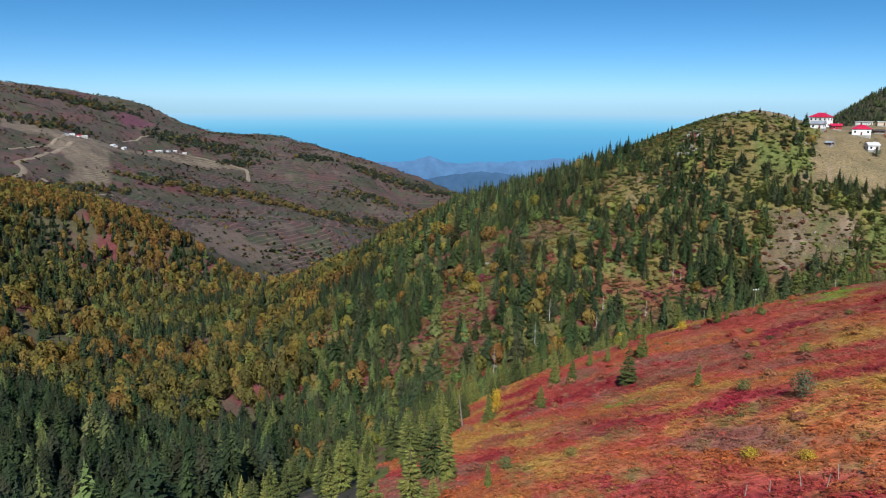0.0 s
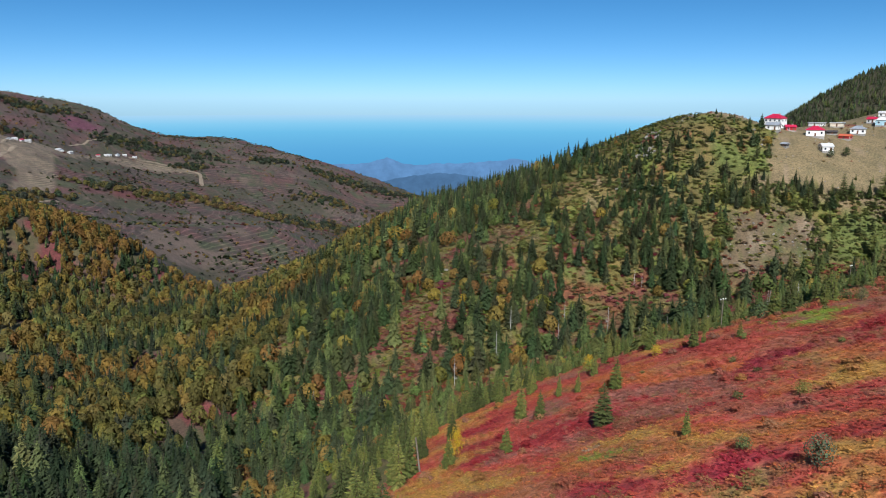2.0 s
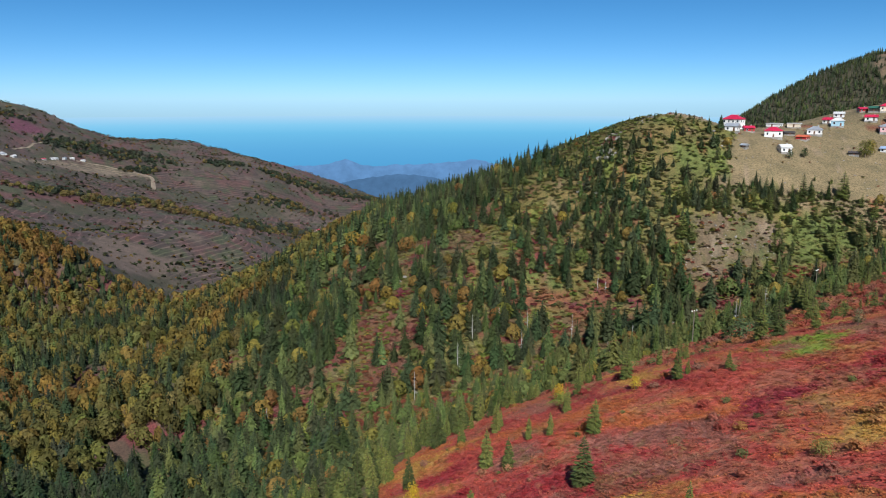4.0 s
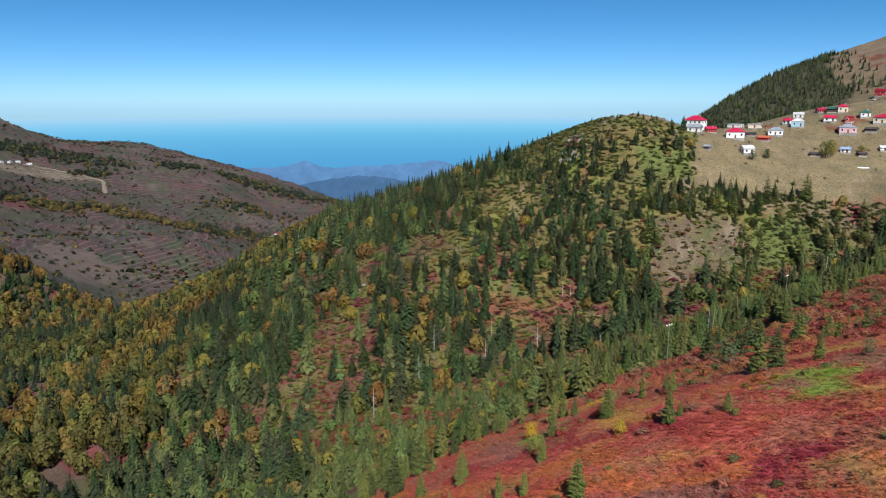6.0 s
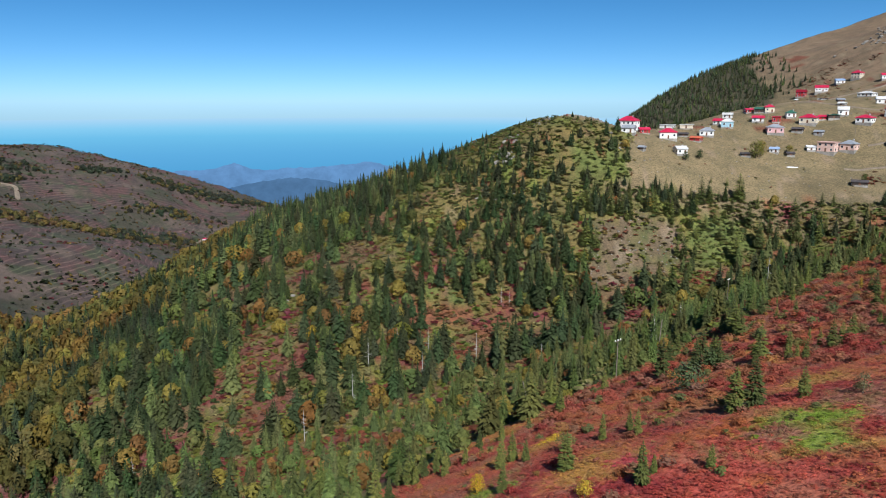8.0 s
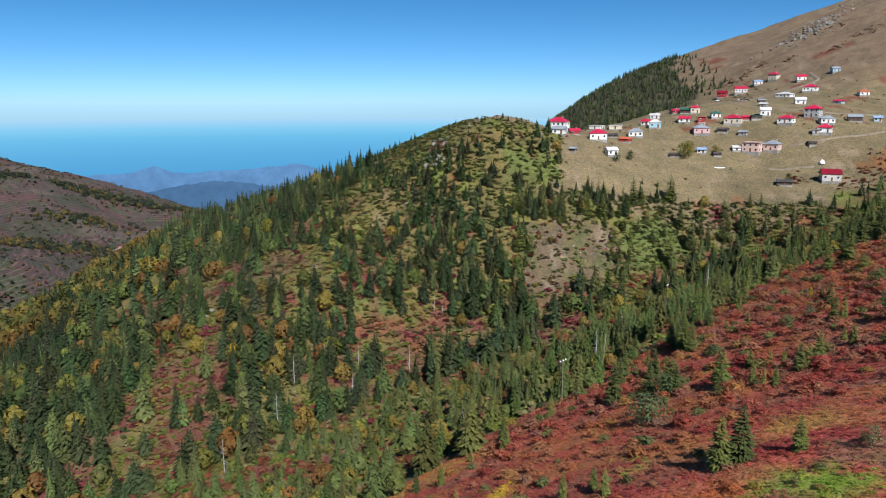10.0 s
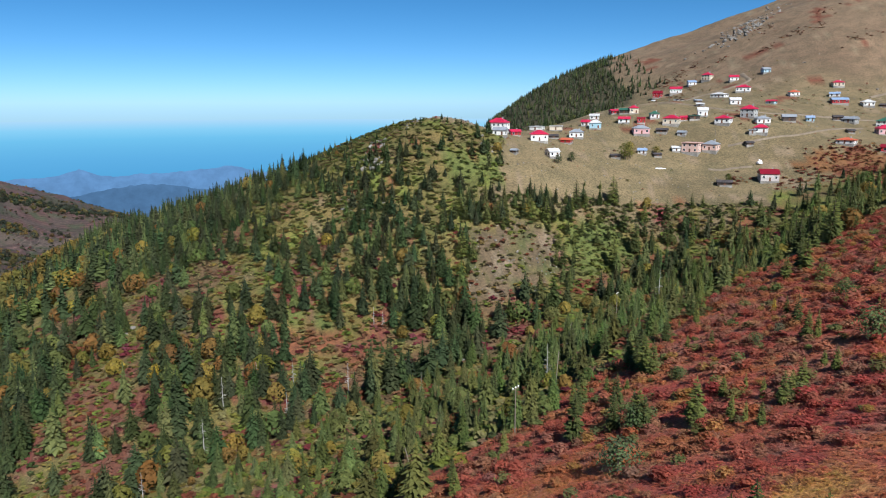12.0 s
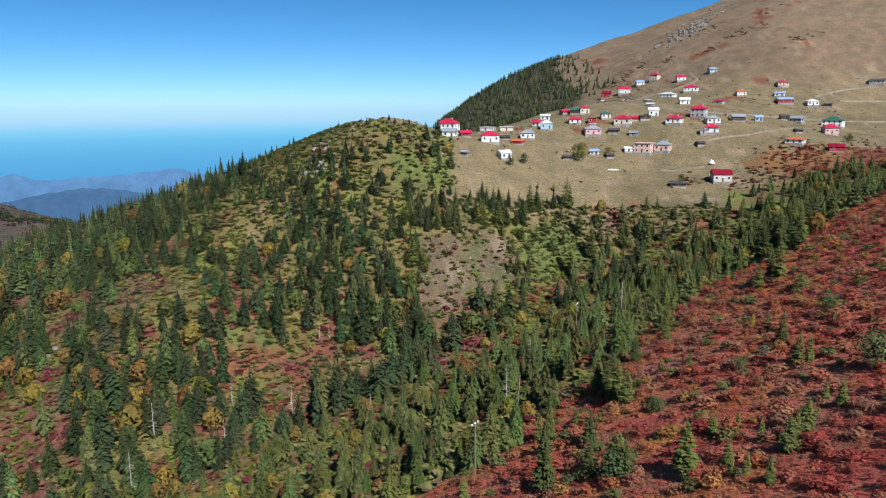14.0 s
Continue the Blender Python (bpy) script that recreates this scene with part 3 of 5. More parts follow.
def round_crown(seed, leaves=200, wide=0.33, leaf=0.07):
    """A rounded crown of unit height: sprays over an egg with swellings and hollows."""
    g = rng(seed)
    ph = g.uniform(0, 6.28, 6)
    verts, faces = [], []
    for k in range(leaves):
        u = -0.75 + 1.75 * (k + g.uniform(0, 1)) / leaves
        a = k * 2.4 + g.uniform(-0.3, 0.3)
        ring = np.sqrt(max(0.0, 1 - u * u))
        v = np.array([np.cos(a) * ring, np.sin(a) * ring, u])
        lump = 1 + 0.16 * np.sin(3 * a + ph[0] + 2 * u) + 0.13 * np.sin(5 * u * 1.6 + ph[1] + 2 * a) + 0.1 * g.uniform(-1, 1)
        p = np.array([v[0] * wide * lump * (1.05 - 0.25 * u), v[1] * wide * lump * (1.05 - 0.25 * u), 0.53 + 0.45 * u * (0.85 + 0.15 * lump)])
        nrm = v + np.array([0, 0, 0.2]) + g.normal(size=3) * 0.3
        nrm /= np.linalg.norm(nrm)
        s = np.cross(nrm, g.normal(size=3))
        s /= np.linalg.norm(s)
        w = np.cross(nrm, s)
        l = leaf * g.uniform(0.7, 1.35)
        b = len(verts)
        verts += [p - s * l, p - w * l + nrm * l * 0.2, p + s * l + w * l * 0.6]
        faces += [(b, b + 1, b + 2)]
    return np.array(verts), np.array(faces)


def low_shrub(seed, leaves=16, small=0.12, large=0.24, fine=False):
    """A low cushion of twigs and leaves, one unit wide."""
    g = rng(seed)
    verts, faces = [], []
    for k in range(leaves):
        a, e = g.uniform(0, 6.28), g.uniform(0.1, 1.45)
        v = np.array([np.cos(a) * np.cos(e), np.sin(a) * np.cos(e), np.sin(e)])
        p = v * np.array([0.46, 0.46, 0.5]) * g.uniform(0.7, 1.1)
        nrm = v + np.array([0, 0, 0.55]) + g.normal(size=3) * (0.4 if fine else 0.28)
        nrm /= np.linalg.norm(nrm)
        s = np.cross(nrm, g.normal(size=3))
        s /= np.linalg.norm(s)
        w = np.cross(nrm, s)
        l = g.uniform(small, large)
        b = len(verts)
        if fine:
            verts += [p - s * l, p - w * l, p + s * l + w * l * 0.6]
            faces += [(b, b + 1, b + 2)]
            continue
        verts += [p - s * l, p - w * l * 0.8, p + s * l, p + w * l * 0.8]
        faces += [(b, b + 1, b + 2), (b, b + 2, b + 3)]
    return np.array(verts), np.array(faces)


def grow(name, kinds, x, y, wide, tall, tints, mat, label, category, seed, trunks=True, sink=0.0):
    """Many plants joined into one mesh: each turned, sized and tinted by itself."""
    g = rng(seed)
    z = land(x, y) - sink
    pick, turn = g.integers(0, len(kinds), len(x)), g.uniform(0, 6.28, len(x))
    vs, fs, cs, base = [], [], [], 0
    for k, (kv, kf) in enumerate(kinds):
        at = np.flatnonzero(pick == k)
        if not len(at):
            continue
        c, s = np.cos(turn[at])[:, None], np.sin(turn[at])[:, None]
        v = np.stack([(kv[:, 0] * c - kv[:, 1] * s) * wide[at, None] + x[at, None], (kv[:, 0] * s + kv[:, 1] * c) * wide[at, None] + y[at, None],
                      kv[:, 2][None] * tall[at, None] + z[at, None]], -1)
        vs.append(v.reshape(-1, 3))
        fs.append((kf[None] + (np.arange(len(at)) * len(kv))[:, None, None] + base).reshape(-1, 3))
        cs.append(np.repeat(tints[at], len(kv), axis=0))
        base += len(at) * len(kv)
    me = mesh_of(name, np.concatenate(vs), np.concatenate(fs), np.concatenate(cs))
    me.materials.append(mat)
    return tagged(new(name, me), label, category, kind="stuff")


def scatter(seed, x0, x1, y0, y1, spacing):
    """Places on a jittered grid."""
    g = rng(seed)
    xs, ys = np.meshgrid(np.arange(x0, x1, spacing), np.arange(y0, y1, spacing))
    x = xs.ravel() + g.uniform(-0.5, 0.5, xs.size) * spacing
    y = ys.ravel() + g.uniform(-0.5, 0.5, xs.size) * spacing
    return x, y, g


def shades(g, n, base, spread=0.2, hue=0.1):
    t = np.array(base)[None] * (1 + g.uniform(-spread, spread, (n, 1)))
    return np.clip(t * (1 + g.uniform(-hue, hue, (n, 3))), 0.004, 0.9)


FAR_SPRUCES = [tiered_spruce(100 + k, 160, 0.17 + 0.018 * k) for k in range(6)]
NEAR_SPRUCES = [tiered_spruce(140 + k, 270, 0.16 + 0.02 * k) for k in range(4)]
DISTANT_SPRUCES = [tiered_spruce(120 + k, 50, 0.18 + 0.018 * k) for k in range(4)]
DISTANT_CROWNS = [round_crown(220 + k, 56, 0.29 + 0.03 * k, 0.15) for k in range(4)]
FAR_CROWNS = [round_crown(200 + k, 170, 0.28 + 0.03 * k, 0.09) for k in range(5)]
SHRUBS = [low_shrub(300 + k, 27, 0.06, 0.14, True) for k in range(6)]
FAR_SCRUB = [low_shrub(340 + k, 9, 0.28, 0.46, True) for k in range(4)]
SCRUB = [low_shrub(320 + k, 18, 0.16, 0.3, True) for k in range(4)]
SPRUCE_GREEN = (0.04, 0.052, 0.021)


def close_by(x, y):
    """The stretch of wood edge below the heath whose trees stand apart."""
    return (np.hypot(x - 46, y - 92) < 70) & (x > -30) & (y > 45)


def joined_spruces(name, x, y, tall, g, label, seed, green=SPRUCE_GREEN, kinds=None, share=0.16):
    n = len(x)
    t = shades(g, n, green, 0.35, 0.16)
    pale = g.random(n) < share
    t[pale] = shades(g, pale.sum(), (0.09, 0.105, 0.036), 0.25, 0.12)
    return grow(name, kinds or FAR_SPRUCES, x, y, tall * g.uniform(0.95, 1.35, n), tall, t, NEEDLES, label, "trees", seed)


def wooded_hill():
    """Spruces on the far hill: tall in the gully, small and scattered towards the meadow."""
    x, y, g = scatter(1, -60, 430, 90, 720, 4.6)
    rim = inside(x, y, HEATH, 5) | close_by(x, y)
    ok = ~inside(x, y, MEADOW, 4) & ~inside(x, y, SCAR, 3) & ~inside(x, y, GLADE, 4) & ~rim & ~inside(x, y, LEFT_WOOD, 10) & ~inside(x, y, RUST_SLOPE, 5)
    z = broad_height(x, y)
    high = np.clip((z + 95) / 60, 0, 1)
    dens = 0.47 + 0.1 * high * np.clip((x - 110) / 70, 0, 1) + 2.4 * (fractal(x, y, 24, 5, 3) - 0.5)
    dens = np.where((y < 300) | ((x > 235) & (y < 345)), 0.5 + 1.4 * (fractal(x, y, 20, 19, 3) - 0.5), dens)
    dens = np.where((x > 262) & (y > 288), 0.13, dens)
    dens = np.where((y > 500), 0.6, dens)
    ok |= inside(x, y, RUST_SLOPE, 5) & (g.random(len(x)) < 0.16)
    dens = np.where((x > 170) & (x < 250) & (y > 425), 0.1, dens)
    dens = np.where(inside(x, y, HILLTOP, 5), 0.17, dens)
    ok &= g.random(len(x)) < dens
    x, y, high = x[ok], y[ok], high[ok]
    tall = (g.uniform(8.5, 16, len(x)) * (1 - high) + g.uniform(4.5, 9.5, len(x)) * high) * np.where(y < 215, 0.62, 1.0)
    tall = tall * np.where((y > 418) & (x > 150) & (x < 260), 0.5, 1.0)
    tall = tall * np.where((y > 440) & (x < 150), 1.25, 1.0)
    young = (y < 288) & (x > 15)
    tall = np.where(young, g.uniform(4.5, 10.5, len(x)), tall)
    kind = g.random(len(x)) + 0.25 * (fractal(x, y, 50, 18) - 0.5)
    leafy = kind > 0.91 - 0.12 * (x < 90) - 0.08 * young
    for k, kinds, seed in ((~leafy & ~young & (y < 455), FAR_SPRUCES, 11), (~leafy & ~young & (y >= 455), DISTANT_SPRUCES, 51)):
        joined_spruces("spruce_wood", x[k], y[k], tall[k], g, "dark green spruce wood on a steep hillside", seed, SPRUCE_GREEN, kinds)
    k = ~leafy & young
    joined_spruces("young_spruce_wood", x[k], y[k], tall[k], g, "young light green spruces in the gully", 31, (0.076, 0.088, 0.027), NEAR_SPRUCES, 0.4)
    x, y, tall = x[leafy], y[leafy], tall[leafy] * 0.6
    t = shades(g, len(x), (0.19, 0.15, 0.035), 0.3, 0.15)
    t[::2] = shades(g, len(t[::2]), (0.1, 0.12, 0.035), 0.25)
    t[::5] = shades(g, len(t[::5]), (0.19, 0.1, 0.032), 0.25)
    grow("broadleaf_wood", FAR_CROWNS, x, y, tall * 1.15, tall, t, LEAVES, "yellowing broadleaf trees among spruces", "trees", 12)
    # low green and rusty bushes under and between the trees
    x, y, g = scatter(5, -50, 330, 185, 470, 2.4)
    ok = ~inside(x, y, MEADOW, 3) & ~inside(x, y, HEATH, 3) & (g.random(len(x)) < np.where(inside(x, y, SCAR, 2), 0.4, np.where(inside(x, y, HILLTOP, 3), 0.5, 0.85)))
    x, y = x[ok], y[ok]
    n = len(x)
    t = cover_colour(x + g.normal(0, 1.5, n), y + g.normal(0, 1.5, n), broad_height(x, y))[0] * g.uniform(0.7, 1.4, (n, 1)) * g.uniform(0.9, 1.1, (n, 3))
    t = np.minimum(1.65 * t, np.array((0.21, 0.19, 0.08)))
    k = 0.275 + 0.45 * g.random(n) + 1.3 * (fractal(x, y, 16, 141) - 0.5)
    for low, high, colour in ((-1.0, 0.24, (0.17, 0.06, 0.035)), (0.24, 0.38, (0.125, 0.14, 0.03)), (0.38, 0.45, (0.18, 0.13, 0.04)), (0.78, 0.82, (0.14, 0.03, 0.036)), (0.82, 2.0, (0.07, 0.085, 0.03))):
        at = (k >= low) & (k < high)
        t[at] = shades(g, at.sum(), colour, 0.3, 0.12)
    low_down = (broad_height(x, y) < -55) & ~inside(x, y, GLADE, 3)
    t[~low_down & (t[:, 1] < 0.9 * t[:, 0])] = shades(g, (~low_down & (t[:, 1] < 0.9 * t[:, 0])).sum(), (0.105, 0.115, 0.034), 0.3, 0.15)
    w = g.uniform(1.8, 4.2, n)
    grow("undergrowth", SCRUB, x, y, w, w * g.uniform(0.35, 0.7, n), t, LEAVES, "green and rusty bushes between the hillside trees", "bushes", 17, sink=-0.2)


def left_wood():
    """Mixed autumn wood across the valley."""
    x, y, g = scatter(2, -620, 80, -20, 1120, 5.9)
    ok = inside(x, y, LEFT_WOOD, 8) & ~close_by(x, y) & (np.hypot(x, y) > 45) & (x > -0.85 * y - 20)
    ok &= g.random(len(x)) < 0.64 + 2.4 * (fractal(x, y, 42, 6, 3) - 0.43)
    x, y = x[ok], y[ok]
    mix = fractal(x, y, 60, 8) + 0.5 * (g.random(len(x)) - 0.5)
    near = np.clip((300 - y) / 130, 0, 1)
    is_spruce = (mix < 0.5 + 0.3 * near) | (y < 175)
    is_spruce |= (near > 0.3) & (g.random(len(x)) < 0.7)
    n = is_spruce.sum()
    tall, far = g.uniform(8, 15, n), y[is_spruce] > 400
    for k, kinds, seed in ((y[is_spruce] < 230, NEAR_SPRUCES, 43), (~far & (y[is_spruce] >= 230), FAR_SPRUCES, 13), (far, DISTANT_SPRUCES, 33)):
        # Valley shade is put into the tint: darker than the hill's spruce green.
        joined_spruces("spruce_wood", x[is_spruce][k], y[is_spruce][k], tall[k], g, "spruces in a mixed valley wood, tinted darker for shade", seed, (0.029, 0.039, 0.018), kinds)
    x, y = x[~is_spruce], y[~is_spruce]
    n = len(x)
    tall = g.uniform(6.5, 12.5, n)
    c = fractal(x, y, 80, 9) + 0.36 * (g.random(n) - 0.5) + 0.22 * np.clip((y - 520) / 200, 0, 1)
    t = np.where((c > 0.66)[:, None], shades(g, n, (0.17, 0.102, 0.028), 0.3), np.where((c > 0.45)[:, None], shades(g, n, (0.16, 0.117, 0.029), 0.35), shades(g, n, (0.105, 0.096, 0.028), 0.35)))
    wide, far = tall * g.uniform(0.66, 1.0, n), y > 480
    for k, kinds, seed in ((~far, FAR_CROWNS, 14), (far, DISTANT_CROWNS, 34)):
        grow("broadleaf_wood", kinds, x[k], y[k], wide[k], tall[k], t[k], LEAVES, "golden and russet broadleaf wood in the valley", "trees", seed)


def plantation():
    x, y, g = scatter(6, 300, 800, 500, 980, 5.4)
    edge = inside(x, y, DARK_PLANTATION, 14)
    stray = inside(x, y, [(735, 880), (700, 790), (640, 700), (600, 640), (560, 640), (640, 780)], 14)
    ok = (edge & (g.random(len(x)) < 0.68 + 1.6 * (fractal(x, y, 24, 44) - 0.36))) | (stray & (g.random(len(x)) < 0.24))
    x, y = x[ok], y[ok]
    joined_spruces("spruce_plantation", x, y, g.uniform(4.5, 8.5, len(x)), g, "dense dark spruces on the mountain flank", 18, (0.056, 0.068, 0.032), DISTANT_SPRUCES)


def meadow_edge():
    """Bushes on the village meadow and on the scar."""
    x, y, g = scatter(8, 160, 620, 270, 640, 3.4)
    k = g.random(len(x))
    s = inside(x, y, SCAR, 3)
    ok = (s & (k < 0.5)) | (inside(x, y, MEADOW, 4) & (k < 0.025 + 0.3 * (fractal(x, y, 40, 21) > 0.67)))
    x, y = x[ok], y[ok]
    n = len(x)
    t = shades(g, n, (0.12, 0.1, 0.04), 0.4, 0.2)
    t[::3] = shades(g, len(t[::3]), (0.2, 0.06, 0.04), 0.3)
    w = g.uniform(0.6, 2.2, n)
    grow("meadow_bushes", SCRUB, x, y, w, w * 0.9, t, LEAVES, "small rusty and olive bushes on dry grass", "bushes", 20, sink=0.05)


def far_scrub():
    """Scrub and belts of small trees on the mountain sides across the valley."""
    x, y, g = scatter(3, -1500, 500, 880, 2650, 7.0)
    belt = fractal(x, y, 130, 15)
    dens = np.clip(0.3 + 4 * (belt - 0.48), 0.25, 0.85)
    dens = np.where(inside(x, y, PALE_SPUR, 10), 0.05, dens)
    dens = dens * np.clip(0.45 + 3.2 * (fractal(x, y, 38, 17) - 0.45), 0.05, 1.5)
    ok = ~inside(x, y, LEFT_WOOD, 8) & (g.random(len(x)) < dens) & (x > -0.75 * y)
    x, y = x[ok] + g.normal(0, 5, ok.sum()), y[ok] + g.normal(0, 5, ok.sum())
    n = len(x)
    t = shades(g, n, (0.065, 0.062, 0.03), 0.35, 0.15)
    k = g.random(n)
    t[k > 0.78] = shades(g, (k > 0.78).sum(), (0.15, 0.1, 0.03), 0.3)
    t[k < 0.3] = shades(g, (k < 0.3).sum(), (0.035, 0.045, 0.02), 0.3)
    t[(k > 0.3) & (k < 0.38)] = shades(g, ((k > 0.3) & (k < 0.38)).sum(), (0.12, 0.04, 0.04), 0.3)
    tall = 1.4 + 4.5 * g.random(n) ** 2 + 3 * (g.random(n) < 0.12)
    grow("far_scrub", FAR_SCRUB, x, y, tall * 1.15, tall * 1.15, t, LEAVES, "scattered scrub and small trees on brown slopes", "scrub", 15)
    # belts of yellowing and blue-green trees along the old fields and on the shoulder
    golden, blue = (0.13, 0.1, 0.036), (0.045, 0.054, 0.034)
    xs, ys, ts = [], [], []
    for line, n, spread, share in (([(-520, 1420), (-421, 1480), (-348, 1585), (-295, 1614), (-197, 1595), (-147, 1565)], 210, 16, 0.75), ([(-640, 2020), (-566, 2070), (-498, 2097), (-389, 2078)], 170, 26, 0.15),
                                   ([(-442, 1969), (-400, 1990)], 40, 14, 0.2), ([(-132, 2157), (-50, 2162), (33, 2160), (115, 2140), (211, 2090)], 200, 18, 0.25), ([(-272, 2126), (-195, 2148)], 50, 14, 0.1),
                                   ([(-143, 1850), (-2, 1911)], 70, 30, 0.4), ([(-160, 1640), (-102, 1608), (-20, 1640)], 80, 16, 0.35), ([(-523, 1187), (-518, 1310)], 50, 22, 0.5), ([(-820, 1650), (-760, 1760)], 60, 25, 0.3),
                                   ([(-960, 2060), (-860, 2090), (-770, 2150)], 110, 30, 0.3)):
        n = int(1.7 * n)
        k = np.sort(g.uniform(0, len(line) - 1, n))
        p = np.array(line, float)
        xs.append(np.interp(k, np.arange(len(p)), p[:, 0]) + g.normal(0, spread, n))
        ys.append(np.interp(k, np.arange(len(p)), p[:, 1]) + g.normal(0, spread, n))
        ts.append(np.where((g.random(n) < share)[:, None], shades(g, n, golden, 0.3, 0.15), shades(g, n, blue, 0.3, 0.15)))
    x, y, t = np.concatenate(xs), np.concatenate(ys), np.concatenate(ts)
    tall = g.uniform(5, 12, len(x))
    grow("tree_belts", DISTANT_CROWNS, x, y, tall * g.uniform(1.1, 1.5, len(x)), tall, t, LEAVES, "belts of yellowing and blue-green trees between old fields", "trees", 35, sink=0.3)


def heath_in_view(x, y):
    """The part of the heath that comes into the camera's view along its path."""
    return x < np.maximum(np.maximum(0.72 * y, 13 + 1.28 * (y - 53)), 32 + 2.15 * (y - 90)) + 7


def heath():
    """Low shrubs over the near slope where the camera sees it, finer near its path."""
    for seed, spacing, near, far, low, high in ((4, 0.56, 0, 58, 0.5, 1.1), (9, 0.72, 58, 105, 0.65, 1.4), (10, 1.25, 105, 330, 1.1, 2.2)):
        x, y, g = scatter(seed, -15, 300, 24, 230, spacing)
        along = np.clip((x * 0.33 + y * 0.94) / 96, 0, 1)
        d = np.hypot(x - 32 * along, y - 90 * along)
        ok = inside(x + 6, y - 7, HEATH, 6) & (d >= near) & (d < far) & (g.random(len(x)) < 0.86) & heath_in_view(x, y)
        x, y = x[ok], y[ok]
        n = len(x)
        w = g.uniform(low, high, n) * (0.8 + 0.5 * fractal(x, y, 5, 77, 2))
        t = heath_colour(x + g.normal(0, 0.5, n), y + g.normal(0, 0.5, n)) * g.uniform(1.0, 1.45, (n, 1)) * g.uniform(0.93, 1.07, (n, 3)) * np.array((1.0, 1.08, 1.05))
        grow("heath_shrubs", SHRUBS, x, y, w, w * g.uniform(0.3, 0.65, n), t, HEATH_LEAVES, "low crimson, rust and ochre autumn heath shrubs", "shrubs", 16 + seed, sink=0.04)


def heath_bushes():
    """Knee- to head-high twiggy bushes standing out of the heath."""
    kinds = [leafy_crown(240 + k, 7, 20, 0.55, 0.0, 0.1, True) for k in range(4)]
    x, y, g = scatter(12, -15, 280, 24, 222, 2.7)
    ok = inside(x, y, HEATH, 5) & (g.random(len(x)) < np.clip(0.42 + (x + y - 165) / 220 + 1.4 * (fractal(x, y, 20, 27) - 0.5), 0.05, 0.85)) & heath_in_view(x, y)
    x, y = x[ok], y[ok]
    n = len(x)
    t = shades(g, n, (0.34, 0.16, 0.11), 0.3, 0.12)
    k = g.random(n)
    t[k > 0.18] = heath_colour(x, y)[k > 0.18] * g.uniform(0.95, 1.4, (n, 1))[k > 0.18]
    t[k > 0.8] = shades(g, (k > 0.8).sum(), (0.15, 0.15, 0.055), 0.3, 0.12)
    t[k > 0.95] = shades(g, (k > 0.95).sum(), (0.34, 0.2, 0.06), 0.25, 0.1)
    t = np.minimum(t, np.array((0.38, 0.19, 0.1)))
    tall = g.uniform(0.4, 1.1, n) * (1 + 0.8 * np.clip((x + y - 170) / 60, 0, 1))
    grow("heath_bushes", kinds, x, y, tall * g.uniform(1.3, 2.0, n), tall * 0.85, t, HEATH_LEAVES, "twiggy mauve, rust and olive bushes on the heath", "bushes", 21)


heath_bushes()
wooded_hill()
left_wood()
plantation()
meadow_edge()
far_scrub()
heath()


def mountain_bushes():
    """Dark red and brown bushes in strips along the slope above the village, and below the pink house."""
    g = rng(91)
    xs, ys, cs = [], [], []
    for cx, cy, n, along, across in ((678, 553, 26, 16, 3), (690, 535, 20, 14, 3), (673, 479, 24, 16, 3), (649, 559, 18, 12, 3), (622, 631, 40, 22, 5), (597, 630, 50, 24, 7), (640, 600, 20, 14, 4),
                                     (560, 590, 40, 24, 8), (700, 600, 24, 22, 4), (735, 560, 20, 16, 4), (410, 318, 130, 24, 12), (400, 300, 120, 22, 12), (432, 322, 60, 14, 6), (460, 300, 80, 22, 8), (372, 318, 50, 14, 7), (420, 285, 110, 24, 10), (390, 285, 70, 16, 8), (349, 340, 30, 8, 4)):
        xs.append(cx + g.normal(0, 1, n) * along * 0.6 + g.normal(0, 1, n) * across * 0.4)
        ys.append(cy - g.normal(0, 1, n) * along * 0.35 + g.normal(0, 1, n) * across * 0.6)
    x, y = np.concatenate(xs), np.concatenate(ys)
    n = len(x)
    t = shades(g, n, (0.15, 0.045, 0.03), 0.35, 0.15)
    t[::3] = shades(g, len(t[::3]), (0.17, 0.085, 0.035), 0.3)
    t[(y < 330)] *= 1.25
    w = g.uniform(1.4, 3.6, n)
    grow("mountain_bushes", SCRUB, x, y, w, w * 0.55, t, LEAVES, "dark red bushes in strips on the brown mountain", "bushes", 22, sink=0.1)


mountain_bushes()

# ---- separate things ----
def linked(name, verts, faces, mats, parent=None, label="", smooth=False, colours=None):
    me = mesh_of(name, verts, faces, colours, smooth)
    me.materials.append(mats)
    ob = new(name, me)
    if parent:
        ob.parent = parent
    if label:
        tagged(ob, label)
    return ob


def box_arrays(x0, x1, y0, y1, z0, z1):
    v = [(x, y, z) for z in (z0, z1) for x, y in ((x0, y0), (x1, y0), (x1, y1), (x0, y1))]
    return v, [(0, 3, 2, 1), (4, 5, 6, 7), (0, 1, 5, 4), (1, 2, 6, 5), (2, 3, 7, 6), (3, 0, 4, 7)]


def boxes(*rows):
    """Several boxes as one set of arrays."""
    v, f = [], []
    for row in rows:
        bv, bf = box_arrays(*row)
        f += [tuple(i + len(v) for i in face) for face in bf]
        v += bv
    return v, f


def part(name, bm, mat, parent, label=""):
    """Links a bmesh as one mesh object under a thing or a part."""
    me = bpy.data.meshes.new(name)
    bm.to_mesh(me)
    bm.free()
    me.materials.append(mat)
    ob = new(name, me)
    ob.parent = parent
    if label:
        tagged(ob, label)
    return ob


